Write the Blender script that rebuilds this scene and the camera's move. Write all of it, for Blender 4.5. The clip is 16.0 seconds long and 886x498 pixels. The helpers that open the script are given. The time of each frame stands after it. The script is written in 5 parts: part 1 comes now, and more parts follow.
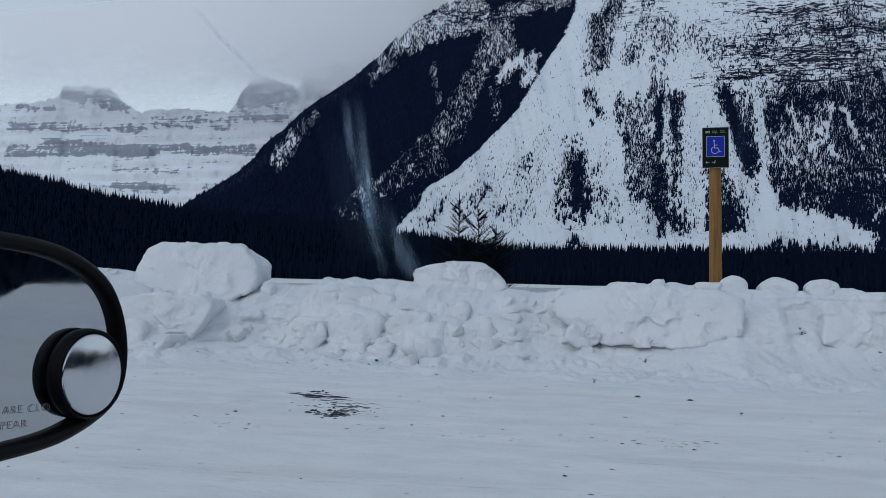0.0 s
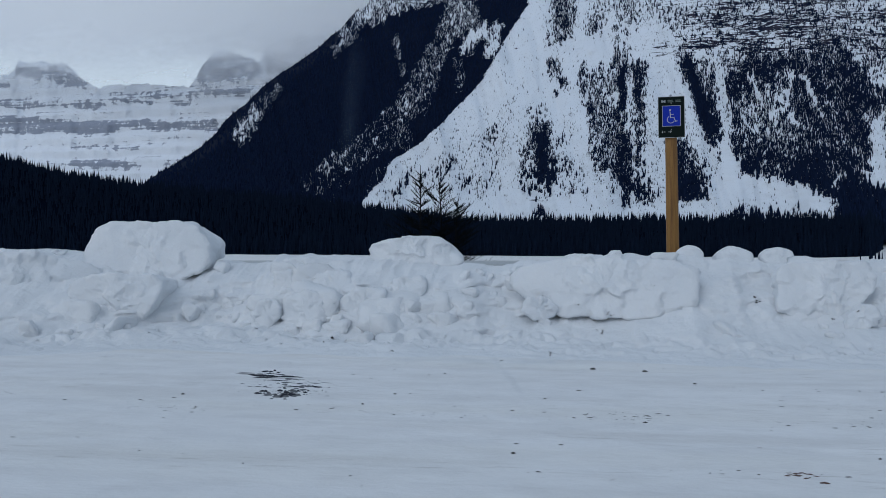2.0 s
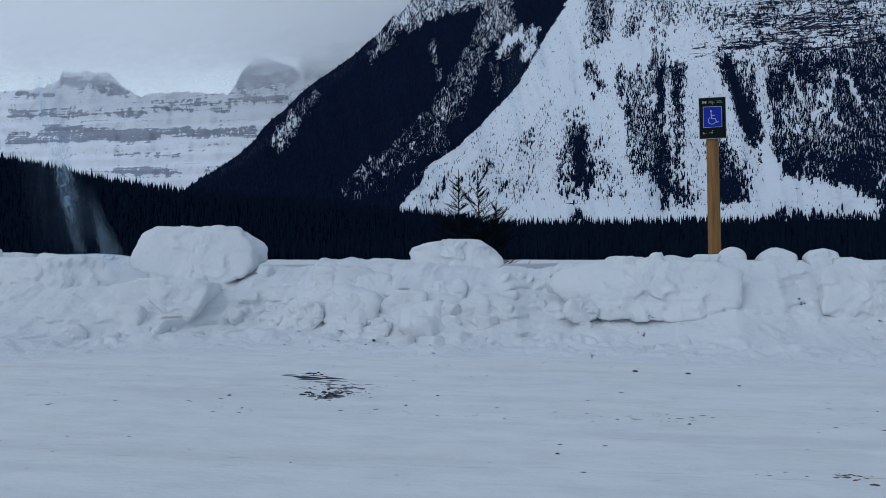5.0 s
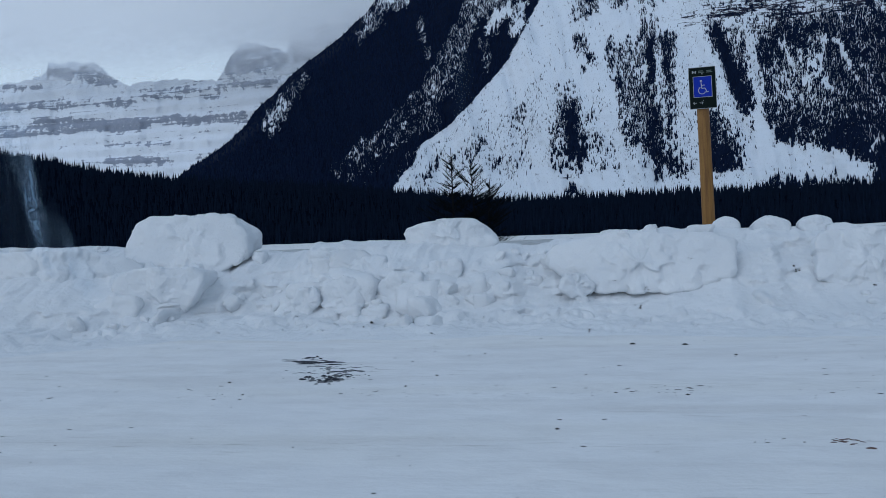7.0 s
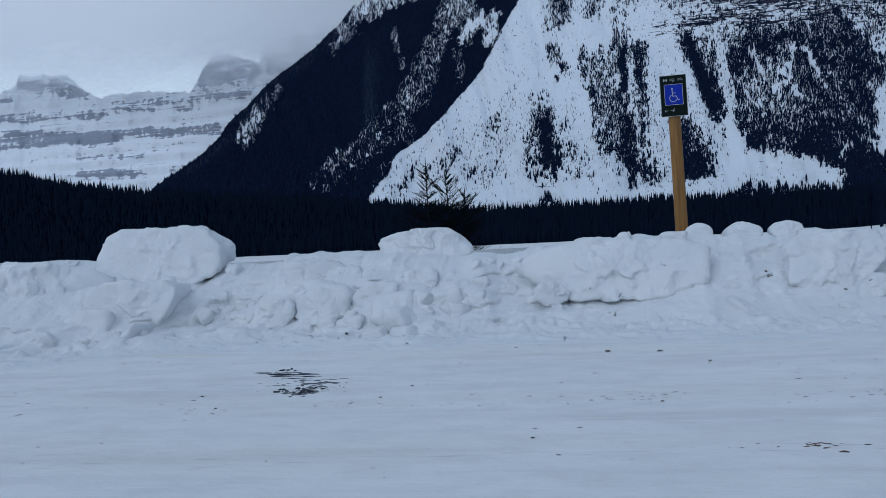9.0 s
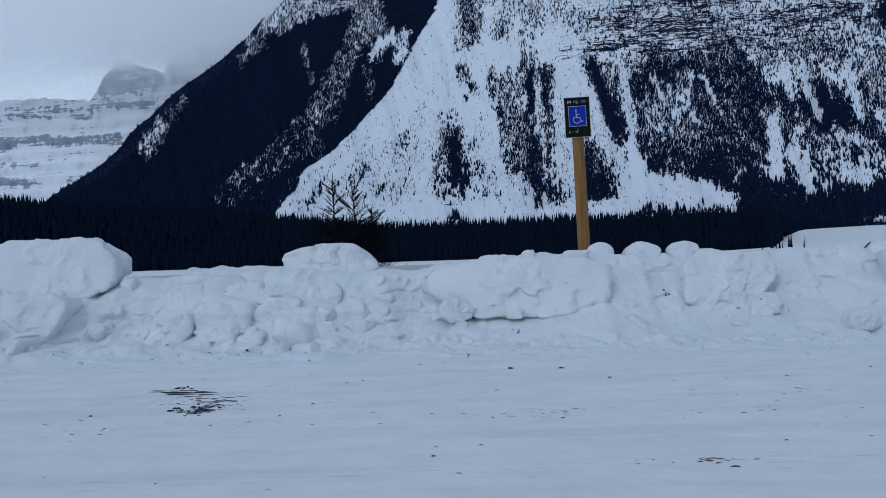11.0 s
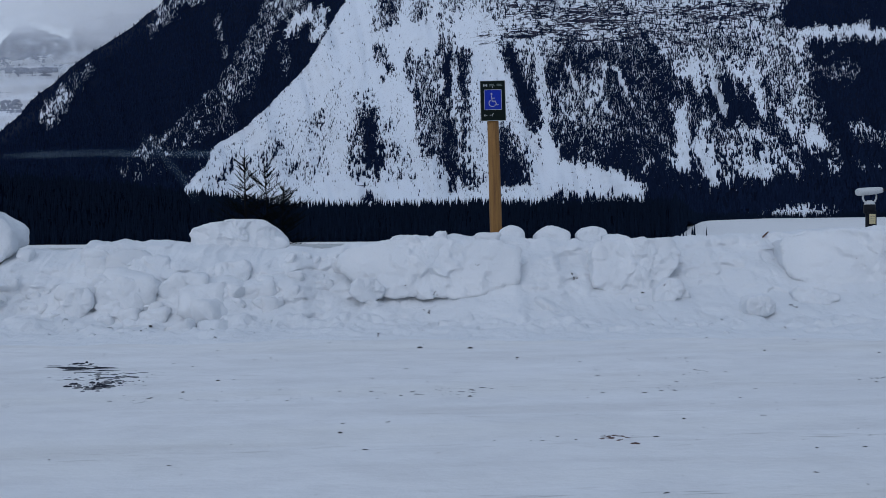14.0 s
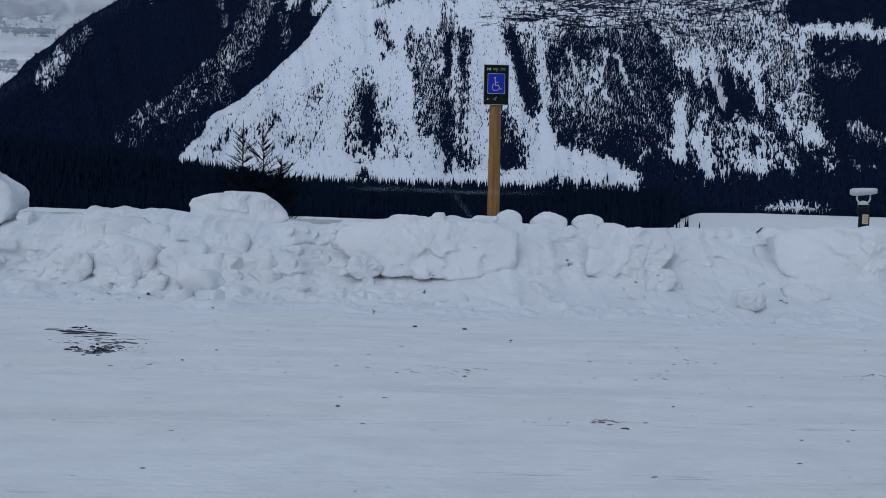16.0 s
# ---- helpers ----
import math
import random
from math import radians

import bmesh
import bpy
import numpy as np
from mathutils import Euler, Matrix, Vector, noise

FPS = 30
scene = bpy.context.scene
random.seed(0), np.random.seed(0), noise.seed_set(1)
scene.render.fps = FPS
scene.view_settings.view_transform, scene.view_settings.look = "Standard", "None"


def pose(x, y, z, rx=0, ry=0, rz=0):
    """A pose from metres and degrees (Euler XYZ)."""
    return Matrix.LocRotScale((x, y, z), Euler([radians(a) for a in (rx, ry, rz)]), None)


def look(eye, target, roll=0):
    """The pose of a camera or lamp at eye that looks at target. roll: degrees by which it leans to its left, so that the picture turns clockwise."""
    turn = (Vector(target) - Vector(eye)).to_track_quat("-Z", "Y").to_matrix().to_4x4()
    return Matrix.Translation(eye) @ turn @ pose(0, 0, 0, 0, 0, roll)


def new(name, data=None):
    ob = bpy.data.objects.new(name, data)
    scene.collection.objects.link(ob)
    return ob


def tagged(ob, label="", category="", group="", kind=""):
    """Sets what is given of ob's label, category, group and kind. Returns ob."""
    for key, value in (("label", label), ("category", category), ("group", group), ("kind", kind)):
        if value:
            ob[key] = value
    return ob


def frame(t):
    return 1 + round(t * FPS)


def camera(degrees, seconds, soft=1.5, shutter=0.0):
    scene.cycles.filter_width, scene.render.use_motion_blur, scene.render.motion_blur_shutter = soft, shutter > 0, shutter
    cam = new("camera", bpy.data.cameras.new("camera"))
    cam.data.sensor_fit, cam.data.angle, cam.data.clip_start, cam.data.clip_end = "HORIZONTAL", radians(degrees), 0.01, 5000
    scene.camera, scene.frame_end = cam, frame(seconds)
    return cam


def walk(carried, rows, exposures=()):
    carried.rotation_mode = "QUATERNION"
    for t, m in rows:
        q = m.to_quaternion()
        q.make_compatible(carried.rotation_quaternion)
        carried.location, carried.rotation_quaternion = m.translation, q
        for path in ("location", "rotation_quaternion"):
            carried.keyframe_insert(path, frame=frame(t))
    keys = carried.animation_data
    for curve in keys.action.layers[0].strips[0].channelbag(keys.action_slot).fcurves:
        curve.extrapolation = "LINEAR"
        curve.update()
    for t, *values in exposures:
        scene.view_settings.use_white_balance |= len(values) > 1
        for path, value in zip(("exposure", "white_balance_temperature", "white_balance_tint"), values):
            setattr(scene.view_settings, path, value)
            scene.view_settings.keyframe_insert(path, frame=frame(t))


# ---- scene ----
from mathutils.bvhtree import BVHTree
cam = camera(53.3, 16.0, 0.85)
PATH = [
    (0, (-0.271, 0.21, 1.274), (-0.637, 2.176, 1.296), 0.9),
    (0.5, (-0.23, 0.249, 1.274), (-0.502, 2.23, 1.255), 0.5),
    (1, (-0.179, 0.324, 1.293), (-0.313, 2.32, 1.28), -0.5),
    (1.5, (-0.177, 0.326, 1.285), (-0.408, 2.313, 1.29), 0.6),
    (2, (-0.158, 0.356, 1.294), (-0.449, 2.334, 1.255), -0.1),
    (2.5, (-0.148, 0.359, 1.283), (-0.39, 2.344, 1.241), -0.9),
    (3, (-0.142, 0.364, 1.294), (-0.365, 2.351, 1.231), -1.0),
    (3.5, (-0.134, 0.384, 1.298), (-0.285, 2.378, 1.259), -1.9),
    (4, (-0.149, 0.35, 1.288), (-0.387, 2.335, 1.238), -1.0),
    (4.5, (-0.188, 0.312, 1.279), (-0.542, 2.281, 1.253), 0.4),
    (7, (-0.172, 0.3, 1.291), (-0.538, 2.265, 1.214), -2.5),
    (7.5, (-0.172, 0.301, 1.285), (-0.523, 2.269, 1.204), -2.4),
    (8, (-0.169, 0.309, 1.287), (-0.498, 2.28, 1.199), -2.9),
    (10.5, (-0.138, 0.362, 1.284), (-0.396, 2.345, 1.279), -2.3),
    (11, (-0.133, 0.384, 1.277), (-0.236, 2.381, 1.248), -2.3),
    (11.5, (-0.12, 0.416, 1.272), (-0.067, 2.416, 1.282), -1.1),
    (12, (-0.107, 0.423, 1.264), (0.008, 2.42, 1.279), -0.6),
    (12.5, (-0.125, 0.442, 1.256), (0.143, 2.423, 1.194), -0.0),
    (13, (-0.121, 0.419, 1.251), (0.055, 2.41, 1.209), -0.4),
    (13.5, (-0.13, 0.423, 1.271), (-0.033, 2.42, 1.209), -1.4),
    (14, (-0.128, 0.4, 1.246), (-0.035, 2.397, 1.172), -0.7),
    (14.5, (-0.131, 0.393, 1.249), (-0.056, 2.39, 1.163), -0.4),
    (15, (-0.147, 0.375, 1.249), (-0.147, 2.373, 1.174), 0.2),
    (15.5, (-0.143, 0.353, 1.248), (-0.088, 2.352, 1.191), 1.6),
    (16, (-0.196, 0.304, 1.258), (-0.085, 2.298, 1.14), 1.9),
]
TINTS = [
    (0, 0, 7560, 11), (0.5, 0, 7560, 11), (2, 0, 7310, 11), (3.5, 0, 7210, 11), (4.5, 0, 7110, 11), (7, 0, 6810, 9), (8, 0, 6810, 9),
    (10.5, 0, 6710, 11), (12, 0, 6790, 11), (12.5, 0, 6810, 12), (14, 0, 7010, 15), (16, 0, 7260, 14),
]
walk(cam, [(t, look(eye, target, roll)) for t, eye, target, roll in PATH], TINTS)

# ---- sky and light ----
world = bpy.data.worlds.new("overcast_sky")
scene.world = world
world.use_nodes = True
wn, wl = world.node_tree.nodes, world.node_tree.links
wn.clear()
w_out = wn.new("ShaderNodeOutputWorld")
w_sky = wn.new("ShaderNodeTexSky")
w_sky.sky_type = "NISHITA"
w_sky.sun_disc = False
w_sky.sun_elevation = radians(38)
w_sky.sun_rotation = radians(200)
w_bg = wn.new("ShaderNodeBackground")
w_bg.inputs["Strength"].default_value = 0.05
wl.new(w_sky.outputs["Color"], w_bg.inputs["Color"])
# the closed cloud deck: a little brighter low down than overhead
w_co = wn.new("ShaderNodeTexCoord")
w_sep = wn.new("ShaderNodeSeparateXYZ")
w_ramp = wn.new("ShaderNodeValToRGB")
w_ramp.color_ramp.elements[0].position = 0.02
w_ramp.color_ramp.elements[0].color = (0.41, 0.505, 0.655, 1)
w_ramp.color_ramp.elements[1].position = 0.75
w_ramp.color_ramp.elements[1].color = (0.225, 0.31, 0.43, 1)
e = w_ramp.color_ramp.elements.new(0.30)
e.color = (0.295, 0.38, 0.51, 1)
w_deck = wn.new("ShaderNodeBackground")
w_deck.inputs["Strength"].default_value = 1.0
w_add = wn.new("ShaderNodeAddShader")
wl.new(w_co.outputs["Generated"], w_sep.inputs[0])
wl.new(w_sep.outputs["Z"], w_ramp.inputs["Fac"])
wl.new(w_ramp.outputs["Color"], w_deck.inputs["Color"])
wl.new(w_bg.outputs[0], w_add.inputs[0])
wl.new(w_deck.outputs[0], w_add.inputs[1])
wl.new(w_add.outputs[0], w_out.inputs["Surface"])

sun = new("sun", bpy.data.lights.new("sun", "SUN"))
sun.data.energy = 0.47
sun.data.angle = radians(25)
sun.data.color = (0.58, 0.75, 1.0)
sun.matrix_world = look((-20, -30, 40), (0, 12, 0))


# ---- materials ----
def material(name, rough=0.8, metal=0.0):
    mat = bpy.data.materials.new(name)
    mat.use_nodes = True
    b = mat.node_tree.nodes["Principled BSDF"]
    b.inputs["Roughness"].default_value = rough
    b.inputs["Metallic"].default_value = metal
    return mat, mat.node_tree.nodes, mat.node_tree.links, b


def mapped(nodes, links, scale, kind="Object", turn=(0, 0, 0)):
    co = nodes.new("ShaderNodeTexCoord")
    mp = nodes.new("ShaderNodeMapping")
    mp.inputs["Scale"].default_value = scale
    mp.inputs["Rotation"].default_value = [radians(v) for v in turn]
    links.new(co.outputs[kind], mp.inputs["Vector"])
    return mp.outputs["Vector"]


def grain(nodes, links, vector, scale, detail=4.0, rough=0.55, warp=0.0):
    n = nodes.new("ShaderNodeTexNoise")
    n.inputs["Distortion"].default_value = warp
    n.inputs["Scale"].default_value = scale
    n.inputs["Detail"].default_value = detail
    n.inputs["Roughness"].default_value = rough
    links.new(vector, n.inputs["Vector"])
    return n.outputs["Fac"]


def ramp(nodes, links, fac, stops):
    r = nodes.new("ShaderNodeValToRGB")
    els = r.color_ramp.elements
    while len(els) < len(stops):
        els.new(0.5)
    for el, (p, c) in zip(els, stops):
        el.position = p
        el.color = (*c, 1) if len(c) == 3 else c
    links.new(fac, r.inputs["Fac"])
    return r.outputs["Color"]


def mixed(nodes, links, fac, a, b, mode="MIX"):
    m = nodes.new("ShaderNodeMix")
    m.data_type, m.blend_type = "RGBA", mode
    for sock, val in ((m.inputs[0], fac), (m.inputs[6], a), (m.inputs[7], b)):
        if isinstance(val, (int, float)):
            sock.default_value = val
        elif isinstance(val, tuple):
            sock.default_value = (*val, 1)
        else:
            links.new(val, sock)
    return m.outputs[2]


def maths(nodes, links, op, a, b=0.0, clamp=False):
    m = nodes.new("ShaderNodeMath")
    m.operation, m.use_clamp = op, clamp
    for sock, val in ((m.inputs[0], a), (m.inputs[1], b)):
        if isinstance(val, (int, float)):
            sock.default_value = val
        else:
            links.new(val, sock)
    return m.outputs[0]


def bumped(nodes, links, bsdf, height, strength, distance):
    b = nodes.new("ShaderNodeBump")
    b.inputs["Strength"].default_value = strength
    b.inputs["Distance"].default_value = distance
    links.new(height, b.inputs["Height"])
    links.new(b.outputs[0], bsdf.inputs["Normal"])


BLACK, WHITE = (0.0, 0.0, 0.0), (1.0, 1.0, 1.0)


def snow_material(name, clean, dull, soil, soil_from):
    """Old ploughed snow: two tones of white, fine crumbs, and specks of road grit."""
    mat, n, l, b = material(name, 0.75)
    v = mapped(n, l, (1, 1, 1))
    base = mixed(n, l, ramp(n, l, grain(n, l, v, 1.7, 5), [(0.35, BLACK), (0.7, WHITE)]), clean, dull)
    grit = ramp(n, l, grain(n, l, v, 34, 3, 0.6), [(soil_from, BLACK), (soil_from + 0.05, WHITE)])
    patch = ramp(n, l, grain(n, l, v, 1.1, 3), [(0.50, BLACK), (0.68, WHITE)])
    l.new(mixed(n, l, maths(n, l, "MULTIPLY", grit, patch), base, soil), b.inputs["Base Color"])
    fine = maths(n, l, "ADD", maths(n, l, "MULTIPLY", grain(n, l, v, 8, 6, 0.6), 0.9), maths(n, l, "MULTIPLY", grain(n, l, v, 45, 3), 0.12))
    bumped(n, l, b, fine, 0.6, 0.06)
    return mat


SNOW = snow_material("piled_snow", (0.74, 0.76, 0.78), (0.67, 0.695, 0.72), (0.50, 0.50, 0.50), 0.86)
BLOCK_SNOW = snow_material("block_snow", (0.75, 0.77, 0.79), (0.68, 0.71, 0.74), (0.30, 0.27, 0.24), 0.80)


def packed_snow():
    """The driven snow of the lot: long wheel streaks along x, thin grit, duller bands."""
    mat, n, l, b = material("packed_snow", 0.7)
    v = mapped(n, l, (1, 1, 1))
    streak = mapped(n, l, (0.22, 2.6, 1), turn=(0, 0, 1.5))
    thin = mapped(n, l, (0.8, 11, 1), turn=(0, 0, 1.0))
    base = mixed(n, l, ramp(n, l, grain(n, l, v, 0.5, 4), [(0.35, BLACK), (0.7, WHITE)]), (0.80, 0.802, 0.805), (0.745, 0.75, 0.755))
    base = mixed(n, l, ramp(n, l, grain(n, l, streak, 1.0, 5, 0.6), [(0.50, BLACK), (0.72, (0.42, 0.42, 0.42))]), base, (0.56, 0.545, 0.53))
    base = mixed(n, l, ramp(n, l, grain(n, l, mapped(n, l, (2.2, 3.4, 3)), 1.0, 7, 0.68), [(0.44, BLACK), (0.66, (0.36, 0.36, 0.36))]), base, (0.58, 0.58, 0.585))
    base = mixed(n, l, ramp(n, l, grain(n, l, mapped(n, l, (0.12, 0.7, 1)), 1.0, 3), [(0.48, BLACK), (0.70, (0.30, 0.30, 0.30))]), base, (0.74, 0.715, 0.64))
    scuff = maths(n, l, "MULTIPLY", ramp(n, l, grain(n, l, thin, 3.0, 5, 0.65), [(0.57, BLACK), (0.68, WHITE)]), ramp(n, l, grain(n, l, streak, 0.7, 3), [(0.46, BLACK), (0.62, (0.8, 0.8, 0.8))]))
    base = mixed(n, l, scuff, base, (0.40, 0.39, 0.37))
    grit = maths(n, l, "MULTIPLY", ramp(n, l, grain(n, l, mapped(n, l, (14, 26, 10)), 1.0, 2, 0.6), [(0.715, BLACK), (0.74, WHITE)]), ramp(n, l, grain(n, l, v, 0.9, 2), [(0.46, BLACK), (0.6, WHITE)]))
    base = mixed(n, l, grit, base, (0.22, 0.20, 0.18))
    l.new(base, b.inputs["Base Color"])
    h = maths(n, l, "ADD", maths(n, l, "MULTIPLY", grain(n, l, thin, 2.0, 5), 0.15), maths(n, l, "MULTIPLY", grain(n, l, mapped(n, l, (4, 6, 5)), 1.0, 7, 0.66), 0.8))
    bumped(n, l, b, h, 0.55, 0.04)
    return mat


def mountain_material():
    """Snow slope with banded ledges of rock where the 'rock' field says so, its ground darkened below the woods as tree
    shade.
    """
    mat, n, l, b = material("mountain_face", 0.9)
    b.inputs["Specular IOR Level"].default_value = 0.04
    at_r, at_f = n.new("ShaderNodeAttribute"), n.new("ShaderNodeAttribute")
    at_r.attribute_name, at_f.attribute_name = "rock", "woods"
    ledge = mapped(n, l, (0.022, 0.006, 0.19), turn=(0, 11, 0))
    crag = mapped(n, l, (0.03, 0.01, 0.05))
    rockcol = mixed(n, l, ramp(n, l, grain(n, l, crag, 0.7, 4), [(0.4, BLACK), (0.62, WHITE)]), (0.008, 0.013, 0.030), (0.040, 0.038, 0.058))
    big = mapped(n, l, (0.0055, 0.002, 0.026), turn=(0, 11, 0))
    pat = maths(n, l, "ADD", maths(n, l, "MULTIPLY", grain(n, l, ledge, 1.0, 8, 0.72, 0.6), 0.46), maths(n, l, "MULTIPLY", grain(n, l, crag, 2.2, 6, 0.70), 0.28))
    pat = maths(n, l, "ADD", pat, maths(n, l, "MULTIPLY", grain(n, l, big, 1.0, 5, 0.6), 0.26))
    cut = maths(n, l, "ADD", maths(n, l, "MULTIPLY", maths(n, l, "SUBTRACT", pat, 0.25), 2.0), maths(n, l, "MULTIPLY", maths(n, l, "SUBTRACT", at_r.outputs["Fac"], 0.5), 0.36))
    rockfac = ramp(n, l, cut, [(0.540, BLACK), (0.562, WHITE)])
    # slope snow, with the air's blue haze mixed into its white
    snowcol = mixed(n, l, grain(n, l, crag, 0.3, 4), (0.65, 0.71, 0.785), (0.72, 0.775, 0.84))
    col = mixed(n, l, rockfac, snowcol, rockcol)
    # near-black speckle under dense trees: their shade painted over the snow
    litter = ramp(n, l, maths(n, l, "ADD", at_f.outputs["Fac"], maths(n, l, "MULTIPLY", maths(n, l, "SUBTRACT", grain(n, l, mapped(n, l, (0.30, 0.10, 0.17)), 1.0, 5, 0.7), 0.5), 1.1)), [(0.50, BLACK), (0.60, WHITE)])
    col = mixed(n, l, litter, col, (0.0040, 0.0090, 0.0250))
    l.new(col, b.inputs["Base Color"])
    bumped(n, l, b, pat, 0.6, 4.0)
    return mat


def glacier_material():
    """Layered cliffs of grey limestone between level snow shelves, both tinted pale blue as distance haze."""
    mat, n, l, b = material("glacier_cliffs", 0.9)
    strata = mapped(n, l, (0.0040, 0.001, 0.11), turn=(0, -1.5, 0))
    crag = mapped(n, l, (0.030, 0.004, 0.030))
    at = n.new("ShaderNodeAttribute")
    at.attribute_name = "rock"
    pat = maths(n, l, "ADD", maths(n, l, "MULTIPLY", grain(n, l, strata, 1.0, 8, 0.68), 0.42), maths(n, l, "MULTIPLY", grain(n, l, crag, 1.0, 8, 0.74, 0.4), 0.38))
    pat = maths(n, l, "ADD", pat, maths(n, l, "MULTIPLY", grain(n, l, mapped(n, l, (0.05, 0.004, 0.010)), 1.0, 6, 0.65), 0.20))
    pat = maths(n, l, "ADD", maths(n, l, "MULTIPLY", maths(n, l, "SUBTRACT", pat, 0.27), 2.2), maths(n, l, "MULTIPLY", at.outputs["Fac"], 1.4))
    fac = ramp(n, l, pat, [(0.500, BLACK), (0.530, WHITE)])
    # the far haze is put into these rock and snow colours: lightened, blued
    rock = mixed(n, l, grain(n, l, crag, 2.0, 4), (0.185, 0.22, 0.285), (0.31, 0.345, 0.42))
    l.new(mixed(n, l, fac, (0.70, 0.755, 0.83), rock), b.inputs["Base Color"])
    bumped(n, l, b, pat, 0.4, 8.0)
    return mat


def tree_material(name, a, c):
    mat, n, l, b = material(name, 0.9)
    b.inputs["Specular IOR Level"].default_value = 0.0
    g = n.new("ShaderNodeNewGeometry")
    l.new(mixed(n, l, g.outputs["Random Per Island"], a, c), b.inputs["Base Color"])
    return mat


def mist_material():
    """Low cloud that hides the tops and thins out downwards; lit by the sky from both sides."""
    mat, n, l, b = material("low_cloud", 1.0)
    n.remove(b)
    co = n.new("ShaderNodeTexCoord")
    sep = n.new("ShaderNodeSeparateXYZ")
    l.new(co.outputs["Object"], sep.inputs[0])
    puff = mapped(n, l, (0.0055, 0.0, 0.013))
    wav = maths(n, l, "MULTIPLY", maths(n, l, "SUBTRACT", grain(n, l, puff, 1.0, 6, 0.6), 0.5), 150.0)
    slope = maths(n, l, "MULTIPLY", maths(n, l, "ADD", sep.outputs["X"], 1250.0), -0.075)
    height = maths(n, l, "ADD", maths(n, l, "SUBTRACT", sep.outputs["Z"], slope), wav)
    veil = n.new("ShaderNodeMapRange")
    veil.inputs["From Min"].default_value, veil.inputs["From Max"].default_value = 272.0, 440.0
    veil.inputs["To Min"].default_value, veil.inputs["To Max"].default_value = 0.0, 1.0
    veil.interpolation_type = "SMOOTHSTEP"
    l.new(height, veil.inputs["Value"])
    d, t, tr = n.new("ShaderNodeBsdfDiffuse"), n.new("ShaderNodeBsdfTranslucent"), n.new("ShaderNodeBsdfTransparent")
    d.inputs["Color"].default_value = t.inputs["Color"].default_value = (0.93, 0.96, 1.0, 1)
    mix, half = n.new("ShaderNodeMixShader"), n.new("ShaderNodeMixShader")
    half.inputs[0].default_value = 0.5
    l.new(d.outputs[0], half.inputs[1])
    l.new(t.outputs[0], half.inputs[2])
    l.new(veil.outputs[0], mix.inputs[0])
    l.new(tr.outputs[0], mix.inputs[1])
    l.new(half.outputs[0], mix.inputs[2])
    l.new(mix.outputs[0], n["Material Output"].inputs["Surface"])
    return mat


def plain(name, col, rough=0.5, metal=0.0, spread=0.12, scale=30.0, relief=0.15):
    """A painted, moulded or metal surface with slight unevenness and a fine grain."""
    mat, n, l, b = material(name, rough, metal)
    v = mapped(n, l, (1, 1, 1))
    low = tuple(c * (1 - spread) for c in col)
    l.new(mixed(n, l, grain(n, l, v, scale, 4), low, col), b.inputs["Base Color"])
    bumped(n, l, b, grain(n, l, v, scale * 5, 2), relief, 0.003)
    return mat


def wood_material():
    mat, n, l, b = material("treated_post_wood", 0.7)
    v = mapped(n, l, (16, 16, 0.9))
    col = ramp(n, l, grain(n, l, v, 1.6, 6, 0.6), [(0.3, (0.12, 0.050, 0.010)), (0.5, (0.225, 0.102, 0.022)), (0.72, (0.30, 0.145, 0.036))])
    l.new(col, b.inputs["Base Color"])
    bumped(n, l, b, grain(n, l, v, 3.0, 5), 0.4, 0.01)
    return mat


CLEAN_SNOW = plain("crumb_snow", (0.74, 0.76, 0.78), 0.8, scale=9)
LOT = packed_snow()
FACE = mountain_material()
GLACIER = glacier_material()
MIST = mist_material()
# mountain trees carry blue air haze in their needle colour; nearer woods carry less
HAZED_SPRUCE = tree_material("spruce_needles", (0.0058, 0.0128, 0.0350), (0.0095, 0.0190, 0.0490))
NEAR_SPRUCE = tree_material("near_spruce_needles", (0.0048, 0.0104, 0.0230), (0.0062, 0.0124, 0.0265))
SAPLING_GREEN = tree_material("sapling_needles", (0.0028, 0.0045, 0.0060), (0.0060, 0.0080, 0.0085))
BARK = plain("dark_bark", (0.006, 0.006, 0.007), 0.9, relief=0.4)
# floor below the shore wood: shade between the trees put into its base colour
FLOOR_WOODS = plain("shaded_forest_floor", (0.0021, 0.0050, 0.0125), 1.0, scale=0.05, spread=0.4)
WOOD = wood_material()
SIGN_GREEN = plain("sign_dark_green", (0.0025, 0.0085, 0.0075), 0.7)
SIGN_BLUE = plain("sign_blue", (0.006, 0.030, 0.36), 0.6)
SIGN_WHITE = plain("sign_white", (0.40, 0.42, 0.43), 0.5)
SIGN_DIM = plain("sign_dim_print", (0.10, 0.13, 0.12), 0.5)
GALV = plain("galvanised_steel", (0.55, 0.57, 0.58), 0.45, 0.6, scale=8)
SCOPE_GREY = plain("scope_pale_paint", (0.55, 0.57, 0.58), 0.45)
SCOPE_DARK = plain("scope_dark_paint", (0.007, 0.009, 0.014), 0.6)
for matt in (SIGN_GREEN, SIGN_BLUE, SCOPE_DARK, BARK):
    matt.node_tree.nodes["Principled BSDF"].inputs["Specular IOR Level"].default_value = 0.12
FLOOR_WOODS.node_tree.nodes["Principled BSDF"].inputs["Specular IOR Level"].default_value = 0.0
LABEL_CREAM = plain("label_cream", (0.62, 0.52, 0.30), 0.6)
RUBBER = plain("black_plastic", (0.003, 0.003, 0.004), 0.5, scale=60)
RUBBER.node_tree.nodes["Principled BSDF"].inputs["Specular IOR Level"].default_value = 0.18
TYRE = plain("tyre_rubber", (0.02, 0.02, 0.02), 0.8)
CAR_PAINT = plain("car_paint", (0.10, 0.11, 0.12), 0.3, 0.3)
